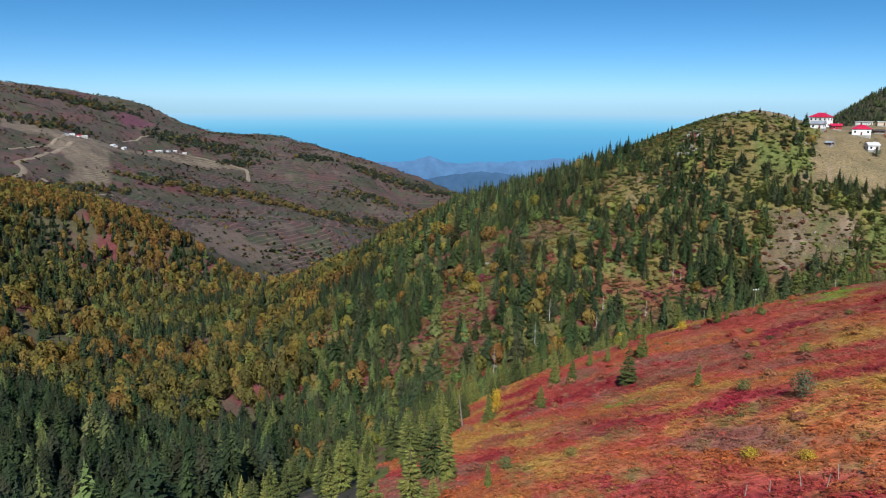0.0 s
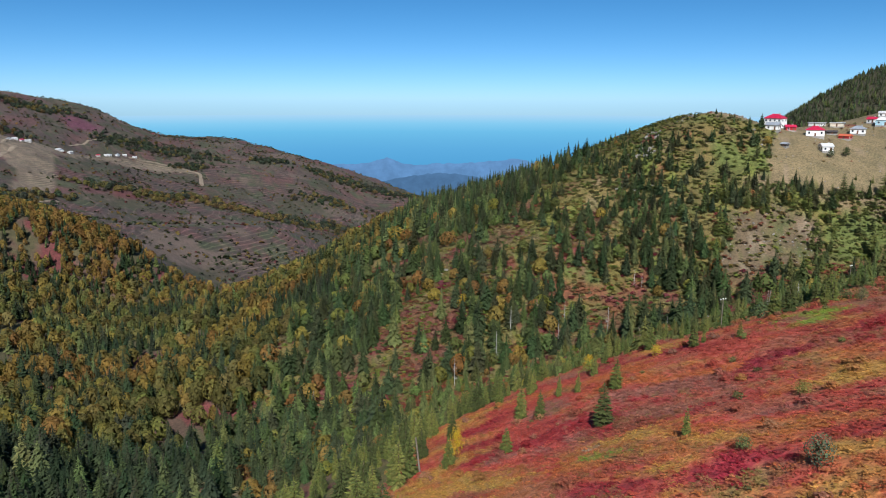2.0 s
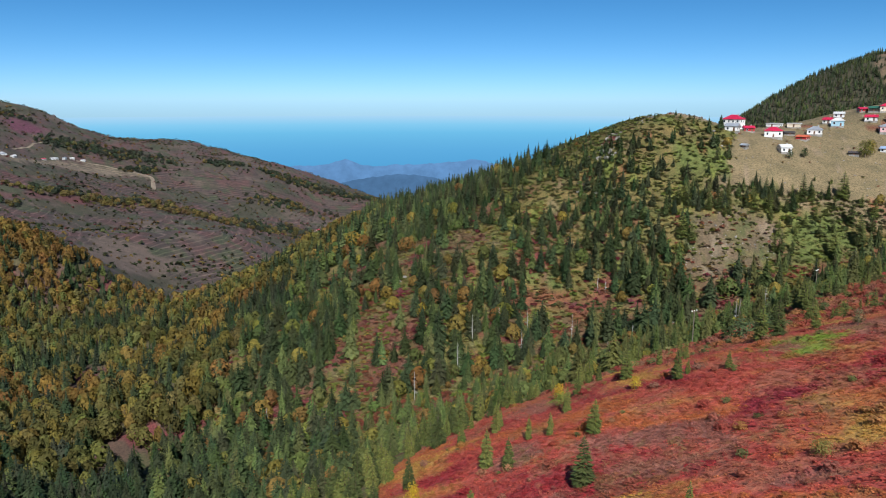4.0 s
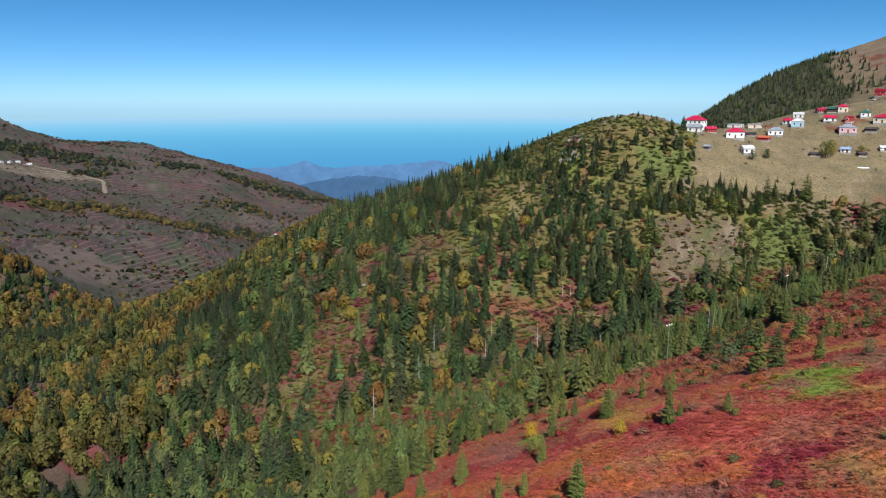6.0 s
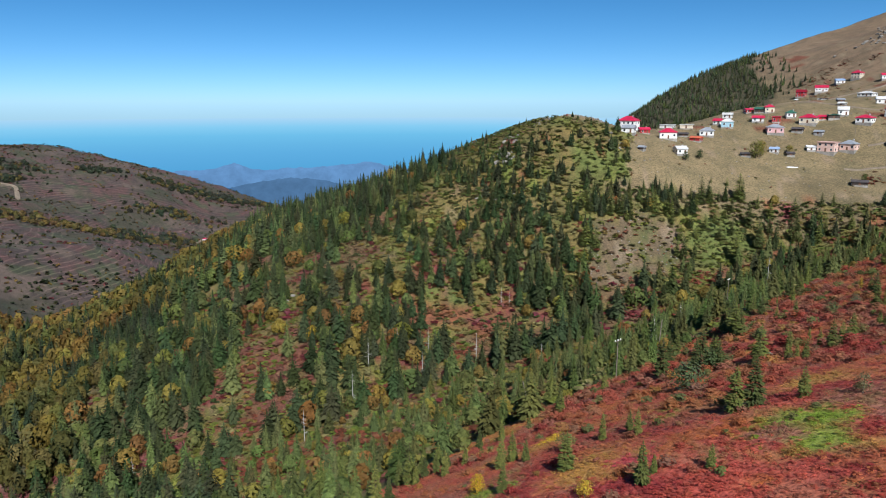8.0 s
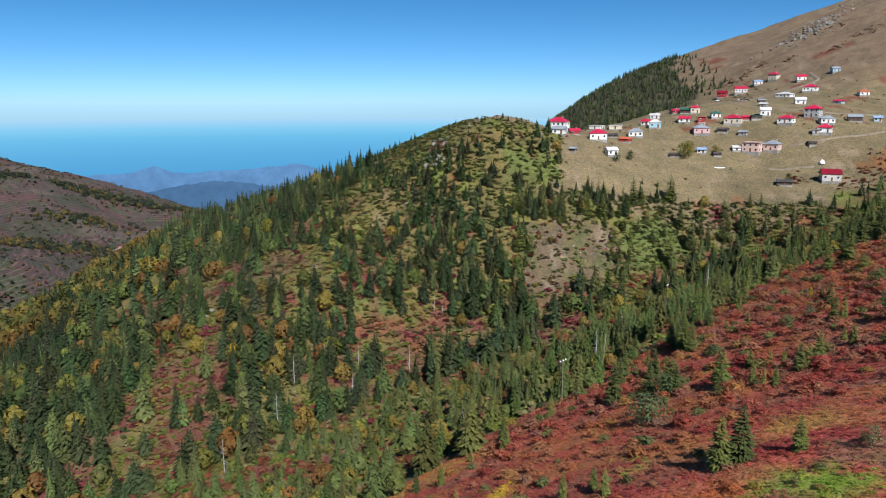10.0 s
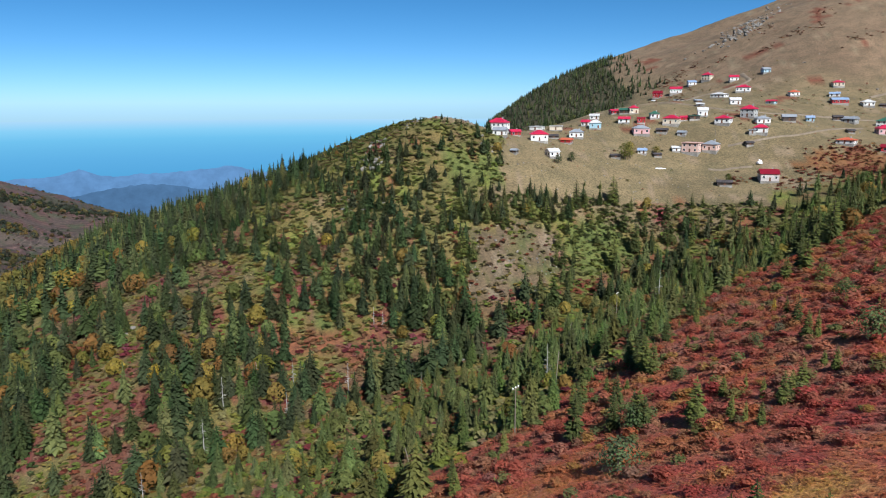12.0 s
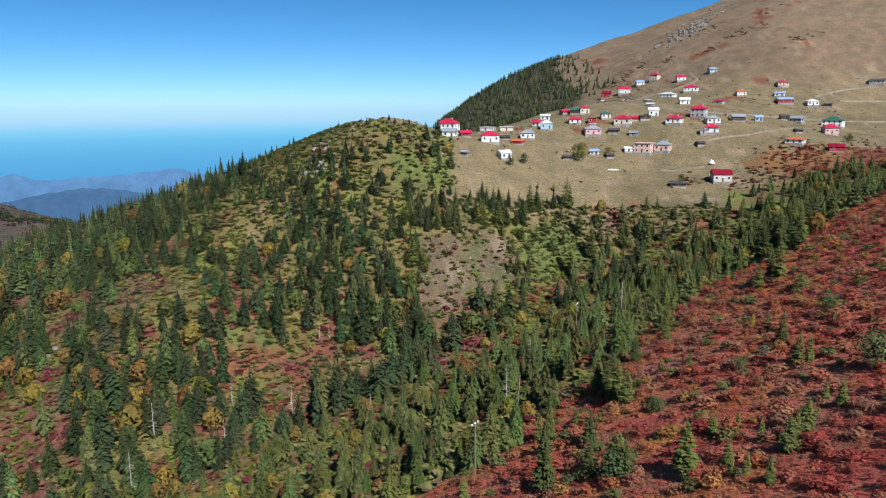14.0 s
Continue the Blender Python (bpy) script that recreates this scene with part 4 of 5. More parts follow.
def thing(name, m, label, category, group=""):
    ob = new(name)
    ob.matrix_basis = m
    return tagged(ob, label, category, group)


def on_land(x, y, turn=0, sink=0.0):
    return pose(x, y, float(land(x, y)) - sink, 0, 0, turn)


# --- spruces that stand apart ---
def make_spruce(seed, radius, tint, label):
    ob = thing("spruce", pose(0, 0, 0), label, "tree", "spruces at the edge of the heath")
    v, f = trunk_arrays(0.96, 0.022, 6)
    linked("trunk", v, f, BARK, ob, "brown tapering stem", True)
    v, f = branched_spruce(seed, 22, 10, radius)
    g = rng(seed)
    c = np.repeat(shades(g, len(v) // 4 + 1, tint, 0.22, 0.1), 4, axis=0)[:len(v)]
    linked("crown", v, f, NEEDLES, ob, "green drooping needle boughs", False, c)
    return ob


SPRUCE_KINDS = [make_spruce(401, 0.2, (0.08, 0.09, 0.025), "dark green young spruce with full skirts"),
                make_spruce(402, 0.24, (0.1, 0.11, 0.028), "broad mid-green young spruce"),
                make_spruce(403, 0.17, (0.115, 0.12, 0.03), "slender light green spruce"),
                make_spruce(404, 0.22, (0.054, 0.063, 0.02), "dense dark spruce at the wood edge"),
                make_spruce(405, 0.19, (0.13, 0.13, 0.034), "pale green spruce with thin boughs")]
USED = [0] * len(SPRUCE_KINDS)


def plant_spruce(kind, x, y, tall, g):
    m = on_land(x, y, g.uniform(0, 360), 0.05) @ Matrix.Diagonal((tall * g.uniform(0.85, 1.15), tall * g.uniform(0.85, 1.15), tall, 1))
    if not USED[kind]:
        SPRUCE_KINDS[kind].matrix_basis = m
    else:
        copy_thing(SPRUCE_KINDS[kind], m @ Matrix.Diagonal((*(1 / s for s in SPRUCE_KINDS[kind].scale), 1)))
    USED[kind] += 1


def plant_all(rows, g):
    """Spruces at x, y with their height; the tall ones dark."""
    for k, (x, y, tall) in enumerate(rows):
        plant_spruce((3, 0, 3, 1)[k % 4] if tall > 5 else (0, 1, 2, 4)[k % 4], x, y, tall, g)


def stand_of_spruces():
    g = rng(41)
    # young spruces on the open heath and along its lower rim
    plant_all([(28, 81, 5.2), (34, 93, 4.1), (30, 66, 2.8), (23, 98, 5.0), (24.5, 94, 4.0), (18, 84, 3.3), (29, 101, 3.3), (31, 99, 3.0), (48, 101, 4.4), (53, 98, 2.4), (7, 51, 2.2),
               (64, 108, 5.4), (66, 107.5, 5.6), (69, 104, 3.6), (48, 129, 4.6), (46, 128, 4.8), (48, 125, 3.2), (47, 113, 4.6), (55, 119, 3.6), (57, 115, 3.4), (58, 118, 2.9), (50, 102, 2.0),
               (49, 142, 3.0), (36, 107, 3.6), (41, 116, 3.8), (12, 88, 4.2)], g)
    plant_all([(94, 137, 4.3), (98, 135, 3.0), (104, 135, 3.0), (104, 131, 3.6), (135, 152, 5.5), (115, 134, 2.5), (102, 160, 6.2), (95, 148, 6.0), (90, 156, 8.0), (106, 173, 6.2), (99, 166, 6.5),
               (118, 170, 7.6), (120, 174, 6.5), (116, 166, 6.6), (122, 175, 8.5), (123, 179, 7.4), (94, 152, 6.2), (95, 149, 6.0), (94, 146, 5.4), (96, 139, 6.5), (126, 162, 3.8), (126, 144, 5.5),
               (127, 143, 4.7), (129, 170, 3.0), (101, 130, 4.6), (106, 131, 4.5), (95, 132.5, 3.0), (95.5, 131, 2.7), (93, 127, 3.2), (105, 142, 3.2), (107, 140, 2.6)], g)
    plant_all([(109, 170, 3.6), (110, 166, 2.2), (142, 148, 2.6), (141, 142, 2.0), (142, 159, 3.5), (113, 131, 3.4), (125, 193, 5.2), (149, 212, 5.8), (147, 206, 5.5), (139, 188, 6.0), (137, 183, 5.8),
               (175, 178, 9.2), (177, 181, 7.5), (191, 190, 5.5), (162, 155, 3.2), (171, 180, 6.0), (152, 190, 6.5), (158, 193, 7.0), (146, 183, 5.0)], g)
    # the dark clump on the brow, and spruces along the belt below the meadow
    plant_all([(231, 206, 14), (224, 203, 13), (212, 196, 12), (217, 199, 13.5), (242, 210, 11), (238, 213, 11), (236, 216, 11.5), (245, 222, 11), (249, 230, 12.3), (262, 243, 12.5), (256, 237, 11),
               (298, 271, 9.5), (302, 252, 13), (309, 245, 12), (335, 243, 13), (344, 254, 13), (347, 252, 8.5), (358, 268, 6.5), (368, 270, 10), (341, 248, 10), (352, 259, 9), (205, 196, 9), (222, 212, 11)], g)
    plant_all([(306, 329, 7), (309, 325, 7), (290, 330, 10.5), (297, 321, 8), (307, 313, 7.5), (314, 296, 9.6), (313, 290, 8), (345, 308, 5), (332, 285, 11), (334, 281, 10.5), (342, 281, 8.6), (300, 305, 8),
               (285, 322, 9), (292, 312, 9), (278, 318, 10), (284, 308, 10.5), (320, 300, 8), (326, 290, 9)], g)
    # the trees round the bare scar and in the glade beside it
    plant_all([(204, 362, 6.2), (200, 352, 8), (205, 353, 11.4), (206, 348, 6.8), (209, 349, 7), (212, 355, 9.7), (221, 353, 9), (224, 352, 11.6), (236, 360, 10), (233, 362, 6.2), (187, 360, 10.4), (191, 361, 10),
               (191, 357, 9.2), (201, 369, 6.4), (220, 384, 5.4), (179, 339, 12.6), (182, 340, 6), (182, 335, 11), (177, 331, 7.6), (231, 349, 11.4), (236, 349, 8), (229, 344, 7.7)], g)
    plant_all([(240, 348, 8), (249, 357, 7.8), (253, 354, 14), (247, 350, 9.3), (269, 367, 3.8), (258, 353, 8.4), (263, 353, 6.2), (274, 351, 14.5), (276, 351, 11), (276, 363, 4.6), (265, 345, 8.2), (252, 341, 8),
               (266, 334, 13), (279, 343, 7.7), (255, 332, 8.4), (227, 334, 8.8), (237, 340, 8.3), (244, 338, 7.8), (247, 331, 7.2), (236, 334, 7), (221, 323, 11.5), (219, 325, 9), (227, 323, 7.7), (244, 316, 14),
               (260, 320, 16), (263, 322, 12), (272, 326, 9.3), (280, 335, 9.5), (269, 318, 10.4)], g)
    # the wood edge below the heath
    x, y, h = scatter(42, -45, 160, 42, 210, 5.0)
    ok = close_by(x, y) & ~inside(x, y, HEATH, 4) & (h.random(len(x)) < 0.86)
    for a, b in zip(x[ok], y[ok]):
        plant_spruce(int(h.choice([0, 2, 3, 3, 4, 1])), a, b, h.uniform(3.4, 7.2), h)
    # young ones straying from the wood into the heath
    x, y, h = scatter(45, 0, 230, 70, 212, 5.2)
    ok = inside(x, y, HEATH, 4) & ~inside(x - 6, y + 7, HEATH, 5) & (h.random(len(x)) < np.clip((x + y - 110) / 120, 0.12, 0.5))
    for a, b in zip(x[ok], y[ok]):
        plant_spruce(int(h.choice([0, 1, 2, 3, 4])), a, b, h.uniform(1.8, 5.0), h)


stand_of_spruces()


# --- leafy bushes and small trees that stand apart ---
def make_leafy(name, x, y, tall, wide, tint, label, category, seed, base=0.1, leaf=0.034):
    ob = thing(name, on_land(x, y, seed * 37, 0.05), label, category)
    v, f = trunk_arrays(tall * 0.7, tall * 0.03, 6)
    linked("trunk", v, f, BARK, ob, "short grey-brown stem", True)
    v, f = leafy_crown(seed, 13, 56, 0.5, base, leaf)
    v = v * np.array([wide, wide, tall])
    g = rng(seed)
    c = np.repeat(shades(g, len(v) // 4, tint, 0.25, 0.12), 4, axis=0)
    linked("crown", v, f, LEAVES, ob, "crown of small leaves", False, c)
    return ob


GREYGREEN = (0.12, 0.14, 0.08)
make_leafy("bush", 31, 50, 2.3, 2.2, GREYGREEN, "grey-green willow bush among red heath", "bush", 501)
make_leafy("bush", 36, 46, 1.6, 1.8, (0.16, 0.12, 0.07), "brown-green bush on the heath", "bush", 502)
make_leafy("bush", 124, 133, 5.2, 6.2, (0.11, 0.14, 0.055), "large olive-green bush beside spruces", "bush", 504)
make_leafy("bush", 93, 147, 4.4, 5.0, (0.085, 0.115, 0.045), "broad green bush at the wood edge", "bush", 505)
make_leafy("bush", 113, 157, 2.2, 3.0, (0.1, 0.13, 0.05), "round green bush on the red heath", "bush", 531)
make_leafy("bush", 126, 153, 2.3, 3.4, (0.12, 0.14, 0.06), "olive bush on the red heath", "bush", 532)
make_leafy("bush", 129, 151, 2.7, 2.6, (0.11, 0.12, 0.07), "grey-green bush on the red heath", "bush", 533)
make_leafy("bush", 165, 167, 3.4, 4.4, (0.15, 0.17, 0.05), "yellow-green bush at the brow", "bush", 534)
make_leafy("bush", 148, 152, 3.2, 4.6, (0.1, 0.13, 0.045), "broad green bush on the heath", "bush", 535)
make_leafy("bush", 71, 99, 2.3, 1.8, (0.2, 0.17, 0.09), "thin pale bush on the heath", "bush", 536)
make_leafy("bush", 80, 136, 4.8, 6.0, (0.1, 0.13, 0.06), "large grey-green willow bush at the wood edge", "bush", 537)
make_leafy("bush", 42, 68, 1.3, 2.0, (0.24, 0.2, 0.06), "low yellow-green bush on the heath", "bush", 538)
make_leafy("bush", 30, 57, 1.2, 1.6, (0.14, 0.16, 0.06), "small green bush beside red heath", "bush", 539)
make_leafy("bush", 14, 53, 0.9, 1.5, (0.22, 0.19, 0.06), "small olive-yellow bush on the heath", "bush", 540)
make_leafy("bush", 9, 55, 1.1, 1.6, (0.13, 0.17, 0.06), "small fresh green bush at the rim", "bush", 541)
make_leafy("bush", 23, 42, 0.8, 1.6, (0.42, 0.3, 0.04), "low yellow bush on the heath", "bush", 542)
make_leafy("bush", 25, 39, 0.7, 1.4, (0.42, 0.3, 0.04), "low golden bush on the heath", "bush", 543)
make_leafy("sapling", 144, 163, 3.0, 1.1, (0.42, 0.3, 0.05), "slim yellow sapling on the heath", "tree", 506)
make_leafy("birch", 14, 95, 3.6, 2.2, (0.5, 0.33, 0.03), "bright yellow young birch at the wood edge", "tree", 507)
make_leafy("birch", 13, 92, 2.2, 2.4, (0.48, 0.3, 0.04), "low golden birch bush", "tree", 508)
make_leafy("birch", 44, 104, 1.8, 2.0, (0.46, 0.33, 0.04), "small yellow bush beside a young spruce", "tree", 544)
make_leafy("bush", 37, 112, 2.4, 2.6, (0.2, 0.22, 0.05), "yellow-green bush at the lower rim", "bush", 545)
make_leafy("bush", 52, 122, 2.2, 3.2, (0.16, 0.18, 0.06), "olive bush below yellow shrubs", "bush", 546)
make_leafy("birch", 40, 121, 2.6, 2.2, (0.5, 0.32, 0.03), "small yellow birch beside spruces", "tree", 509)
make_leafy("maple", 53, 345, 7.5, 6.5, (0.36, 0.25, 0.03), "golden tree on the rusty hillside", "tree", 510)
make_leafy("round_tree", 314, 386, 10.5, 11.0, (0.14, 0.14, 0.035), "round yellow-green tree in the village", "tree", 511)
make_leafy("round_tree", 320, 389, 9.0, 7.5, (0.24, 0.18, 0.04), "yellow-topped tree beside a round tree", "tree", 512)
make_leafy("round_tree", 341, 389, 5.0, 5.5, (0.2, 0.17, 0.045), "small yellowing tree beside huts", "tree", 513)
make_leafy("round_tree", 268, 388, 5.5, 4.6, (0.05, 0.07, 0.03), "dark green tree before a white farmhouse", "tree", 514)
make_leafy("round_tree", 278, 389, 6.0, 4.8, (0.055, 0.075, 0.03), "dark tree beside a white farmhouse", "tree", 515)
make_leafy("round_tree", 346, 341, 4.6, 4.6, (0.1, 0.12, 0.035), "green bush-like tree beside a dark hut", "tree", 516)
make_leafy("round_tree", 472, 322, 6.0, 6.5, (0.11, 0.11, 0.035), "olive tree below the pink house", "tree", 517)


# --- bare grey snags ---
def make_snag(x, y, tall, seed, label="bare grey dead spruce stem", lean=0.0):
    ob = thing("dead_tree", on_land(x, y, seed * 20) @ pose(0, 0, 0, lean, 0, 0), label, "tree", "dead spruces on the hillside")
    v, f = trunk_arrays(tall, tall * 0.016, 6)
    linked("trunk", v, f, DEADWOOD, ob, "", True)
    g = rng(seed)
    vs, fs = [], []
    for k in range(26):
        h, a = tall * g.uniform(0.25, 0.97), g.uniform(0, 6.28)
        L = (1.05 - h / tall) * tall * 0.2 + 0.15
        d = np.array([math.cos(a), math.sin(a), -0.15])
        s = np.array([-math.sin(a), math.cos(a), 0]) * 0.05
        b = len(vs)
        vs += [np.array([0, 0, h]) - s, np.array([0, 0, h]) + s, np.array([0, 0, h + 0.1]), d * L + np.array([0, 0, h])]
        fs += [(b, b + 1, b + 3), (b + 1, b + 2, b + 3), (b + 2, b, b + 3)]
    tagged(linked("branches", np.array(vs), fs, DEADWOOD, ob), "thin bare grey twigs", kind="stuff")
    return ob


make_snag(-18, 316, 8.5, 601, "pale bleached dead tree in the valley wood")
make_snag(134, 332, 9, 602)
make_snag(137, 330, 7, 603)
for k, (x, y) in enumerate(((96, 318), (71, 318), (88, 300), (84, 322), (60, 296), (110, 300), (122, 268), (150, 230), (175, 222), (40, 280), (-60, 260), (128, 212))):
    make_snag(x, y, 9 + (k * 37 % 50) / 10, 610 + k)


# --- power poles, stakes ---
PORCELAIN = plain("white_porcelain", (0.8, 0.8, 0.78), 0.35, 0, 6.0, 0.08)
POLEWOOD = plain("weathered_pole_wood", (0.2, 0.165, 0.13), 0.9, 0, 6.0, 0.3)


def power_pole(x, y, tall, turn, arm=True, lean=0.0, label="weathered wooden power pole with three insulators"):
    ob = thing("power_pole", on_land(x, y, turn, 0.3) @ pose(0, 0, 0, 0, lean, 0), label, "pole", "power poles")
    v, f = trunk_arrays(tall, 0.13, 8, 0.75)
    linked("post", v, f, POLEWOOD, ob, "", True)
    if arm:
        v, f = boxes((-0.95, 0.95, -0.06, 0.06, tall - 0.35, tall - 0.22))
        linked("crossarm", v, f, POLEWOOD, ob)
        for dx in (-0.85, 0.0, 0.85):
            bm = bmesh.new()
            bmesh.ops.create_uvsphere(bm, u_segments=8, v_segments=6, radius=0.16, matrix=Matrix.Translation((dx, 0, tall - 0.02)))
            part("insulator", bm, PORCELAIN, ob, "white insulator")
    return ob


power_pole(94, 177, 9.2, 20)
power_pole(75, 179, 8.6, 0, False, -14, "leaning bare wooden pole at the wood edge")
power_pole(9, 92, 5.2, 0, False, -6, "thin leaning wooden pole beside yellow birches")
power_pole(176, 240, 12.5, 30)
power_pole(118, 196, 9.0, 10, False, 5, "leaning pole without wires")
power_pole(425, 462, 8.0, 40)
power_pole(360, 430, 8.0, 30)
power_pole(384, 384, 8.0, 20)
power_pole(520, 430, 8.0, 20)

STAKEWOOD = plain("bleached_stake", (0.26, 0.235, 0.2), 0.9, 0, 12.0, 0.3)
for k, (x, y, lean) in enumerate(((19.8, 36.3, 6), (21.0, 35.9, -3), (22.5, 35.4, 32), (23.2, 34.2, -8), (24.2, 34.8, 5))):
    ob = thing("fence_stake", on_land(x, y, 40 * k) @ pose(0, 0, 0, 0, lean, 0), "bleached wooden stake standing in the heath", "stake", "old fence stakes")
    v, f = trunk_arrays(0.7 + 0.06 * k, 0.035, 6, 0.7)
    linked("post", v, f, STAKEWOOD, ob, "", True)


# --- rocks ---
def rock_arrays(seed, size, flat=0.7, detail=2):
    g = rng(seed)
    bm = bmesh.new()
    bmesh.ops.create_icosphere(bm, subdivisions=detail, radius=1.0)
    v = np.array([p.co for p in bm.verts])
    f = np.array([[q.index for q in face.verts] for face in bm.faces])
    bm.free()
    for _ in range(7):
        d = g.normal(size=3)
        d /= np.linalg.norm(d)
        over = np.maximum(0, v @ d - g.uniform(0.45, 0.8))
        v = v - over[:, None] * d
    return v * np.array([1, g.uniform(0.6, 1), flat]) * size * (1 + g.uniform(-0.05, 0.05, (len(v), 1))), f


def boulder(x, y, size, seed, label="pale grey limestone boulder on grass"):
    v, f = rock_arrays(seed, size)
    ob = linked("boulder", v, f, ROCK, None, label)
    ob.matrix_basis = on_land(x, y, seed * 31, -size * 0.2)
    return tagged(ob, label, "rock", "boulders on the hill")


for k, (x, y, s) in enumerate(((169, 416, 2.6), (172, 414, 2.0), (165, 412, 1.8), (168, 409, 2.2), (174, 410, 1.2), (160, 398, 1.6), (158, 392, 1.4), (154, 388, 1.8),
                               (176, 428, 2.2), (181, 431, 1.8), (185, 430, 1.5), (150, 380, 1.3), (163, 385, 1.2), (120, 372, 1.6), (118, 369, 1.3), (154, 293, 2.4),
                               (157, 291, 1.8), (151, 290, 1.5), (52, 398, 1.8), (49, 396, 1.4), (100, 141, 0.5), (205, 335, 1.0), (212, 330, 0.8), (198, 342, 0.9), (651, 414, 1.8), (634, 416, 1.5), (609, 421, 1.4), (612, 411, 1.6), (598, 380, 1.6), (615, 491, 1.4))):
    boulder(x, y, s, 700 + k, "pale limestone boulder on the wooded hill" if k < 20 else "pale stone on bare ground" if k < 24 else "pale boulder on the dry mountain grass")


def stone_field():
    """Loose stones on the meadow, the hilltop and the scar, and the crag under the summit."""
    g = rng(77)
    vs, fs, base = [], [], 0
    kinds = [rock_arrays(780 + k, 1.0, 0.7, 1) for k in range(4)]
    spots = []
    for _ in range(380):
        x, y = g.uniform(160, 236), g.uniform(304, 360)
        if inside(x, y, SCAR, 3):
            spots.append((x, y, g.uniform(0.15, 0.6)))
    for cx, cy, n in ((169, 416, 26), (180, 430, 22), (152, 390, 16), (205, 440, 16), (228, 446, 26), (240, 440, 22), (232, 400, 14)):
        for _ in range(n):
            spots.append((g.normal(cx, 4), g.normal(cy, 4), g.uniform(0.3, 1.5)))
    for _ in range(420):
        x, y = g.uniform(195, 330), g.uniform(300, 470)
        if inside(x, y, SCAR) or (inside(x, y, MEADOW) and g.random() < 0.7):
            spots.append((x, y, g.uniform(0.2, 0.75)))
    for _ in range(330):
        x, y = g.normal(0, 1), g.normal(0, 1)
        t = g.uniform(0, 1)
        spots.append((np.interp(t, (0, 0.3, 0.55, 0.75, 1), (683, 711, 741, 800, 883)) + 15 * x, np.interp(t, (0, 0.3, 0.55, 0.75, 1), (640, 632, 645, 690, 742)) + 12 * y, g.uniform(0.5, 2.8)))
    for _ in range(160):
        spots.append((g.uniform(330, 640), g.uniform(320, 560), g.uniform(0.3, 0.8)))
    p = np.array(spots)
    z = land(p[:, 0], p[:, 1])
    for (x, y, s), h in zip(p, z):
        v, f = kinds[g.integers(4)]
        a = g.uniform(0, 6.28)
        c, n = math.cos(a), math.sin(a)
        vs.append(np.c_[v[:, 0] * c - v[:, 1] * n, v[:, 0] * n + v[:, 1] * c, v[:, 2]] * s + (x, y, h + 0.1 * s))
        fs.append(f + base)
        base += len(v)
    ob = linked("stones", np.concatenate(vs), np.concatenate(fs), ROCK)
    return tagged(ob, "loose pale stones on grass and below the summit", "stones", kind="stuff")


stone_field()


# --- dirt tracks, laid on the ground ---
def track(points, width, label="pale dirt track on the mountain side"):
    p = np.array(points, float)
    t = np.r_[0, np.cumsum(np.hypot(*np.diff(p, axis=0).T))]
    s = np.arange(0, t[-1], max(4.0, t[-1] / 120))
    x, y = np.interp(s, t, p[:, 0]), np.interp(s, t, p[:, 1])
    k = np.ones(5) / 5
    if len(s) > 8:
        x[2:-2], y[2:-2] = np.convolve(x, k, "valid"), np.convolve(y, k, "valid")
    dx, dy = np.gradient(x), np.gradient(y)
    n = np.hypot(dx, dy)
    w = width * (0.8 + 0.4 * value_noise(s, 0 * s, 15, 3))
    rows = []
    for o in (-1, -0.5, 0, 0.5, 1):
        a, b = x - dy / n * w * o / 2, y + dx / n * w * o / 2
        rows.append(np.stack([a, b, land(a, b) + (0.25 if abs(o) < 1 else -0.6) + 0.0006 * np.hypot(a, b)], 1))
    m = len(s)
    faces = [(r * m + i, r * m + i + 1, (r + 1) * m + i + 1, (r + 1) * m + i) for r in range(4) for i in range(m - 1)]
    ob = linked("track", np.concatenate(rows), faces, TRACK, None, "", True)
    return tagged(ob, label, "track", kind="structure")


track([(-730, 1400), (-708, 1436), (-695, 1488), (-692, 1569), (-714, 1670)], 7)
track([(-666, 1559), (-660, 1454), (-661, 1378), (-670, 1331), (-654, 1301), (-629, 1276), (-606, 1184), (-595, 1129)], 10)
track([(-587, 1244), (-535, 1215), (-496, 1217), (-482, 1262)], 7)
track([(-565, 1943), (-509, 1967), (-443, 1957), (-388, 1930), (-366, 1834)], 9)
track([(-675, 1852), (-662, 1934), (-653, 2018)], 6)
track([(-13, 1626), (27, 1683), (70, 1774)], 9)
track([(437, 500), (465, 493), (530, 533), (559, 522), (579, 515), (600, 543)], 4)
track([(421, 468), (421, 425), (431, 402), (450, 394), (509, 388), (554, 370), (583, 356)], 2.2)
track([(592, 416), (626, 411), (658, 396)], 2.6)
track([(602, 401), (631, 381), (690, 340)], 2.6)
track([(380, 371), (398, 361), (423, 352), (492, 359)], 1.6)
track([(352, 360), (358, 354), (362, 353), (373, 345)], 2.0, "bare sandy bank on the meadow")


# --- houses ---
WHITE_WALL = plain("white_plaster", (0.74, 0.73, 0.7), 0.85, 0, 1.5, 0.12)
CREAM_WALL = plain("cream_plaster", (0.6, 0.52, 0.4), 0.85, 0, 1.5, 0.12)
PEACH_WALL = plain("peach_plaster", (0.66, 0.45, 0.38), 0.85, 0, 1.5, 0.1)
PINK_WALL = plain("pink_plaster", (0.6, 0.36, 0.36), 0.85, 0, 1.5, 0.1)
BLUE_WALL = plain("light_blue_paint", (0.34, 0.52, 0.6), 0.7, 0, 1.5, 0.12)
GREY_WALL = plain("grey_render", (0.38, 0.38, 0.37), 0.9, 0, 1.5, 0.15)
RED_WALL = plain("red_cladding", (0.38, 0.03, 0.035), 0.5, 0, 1.5, 0.15)
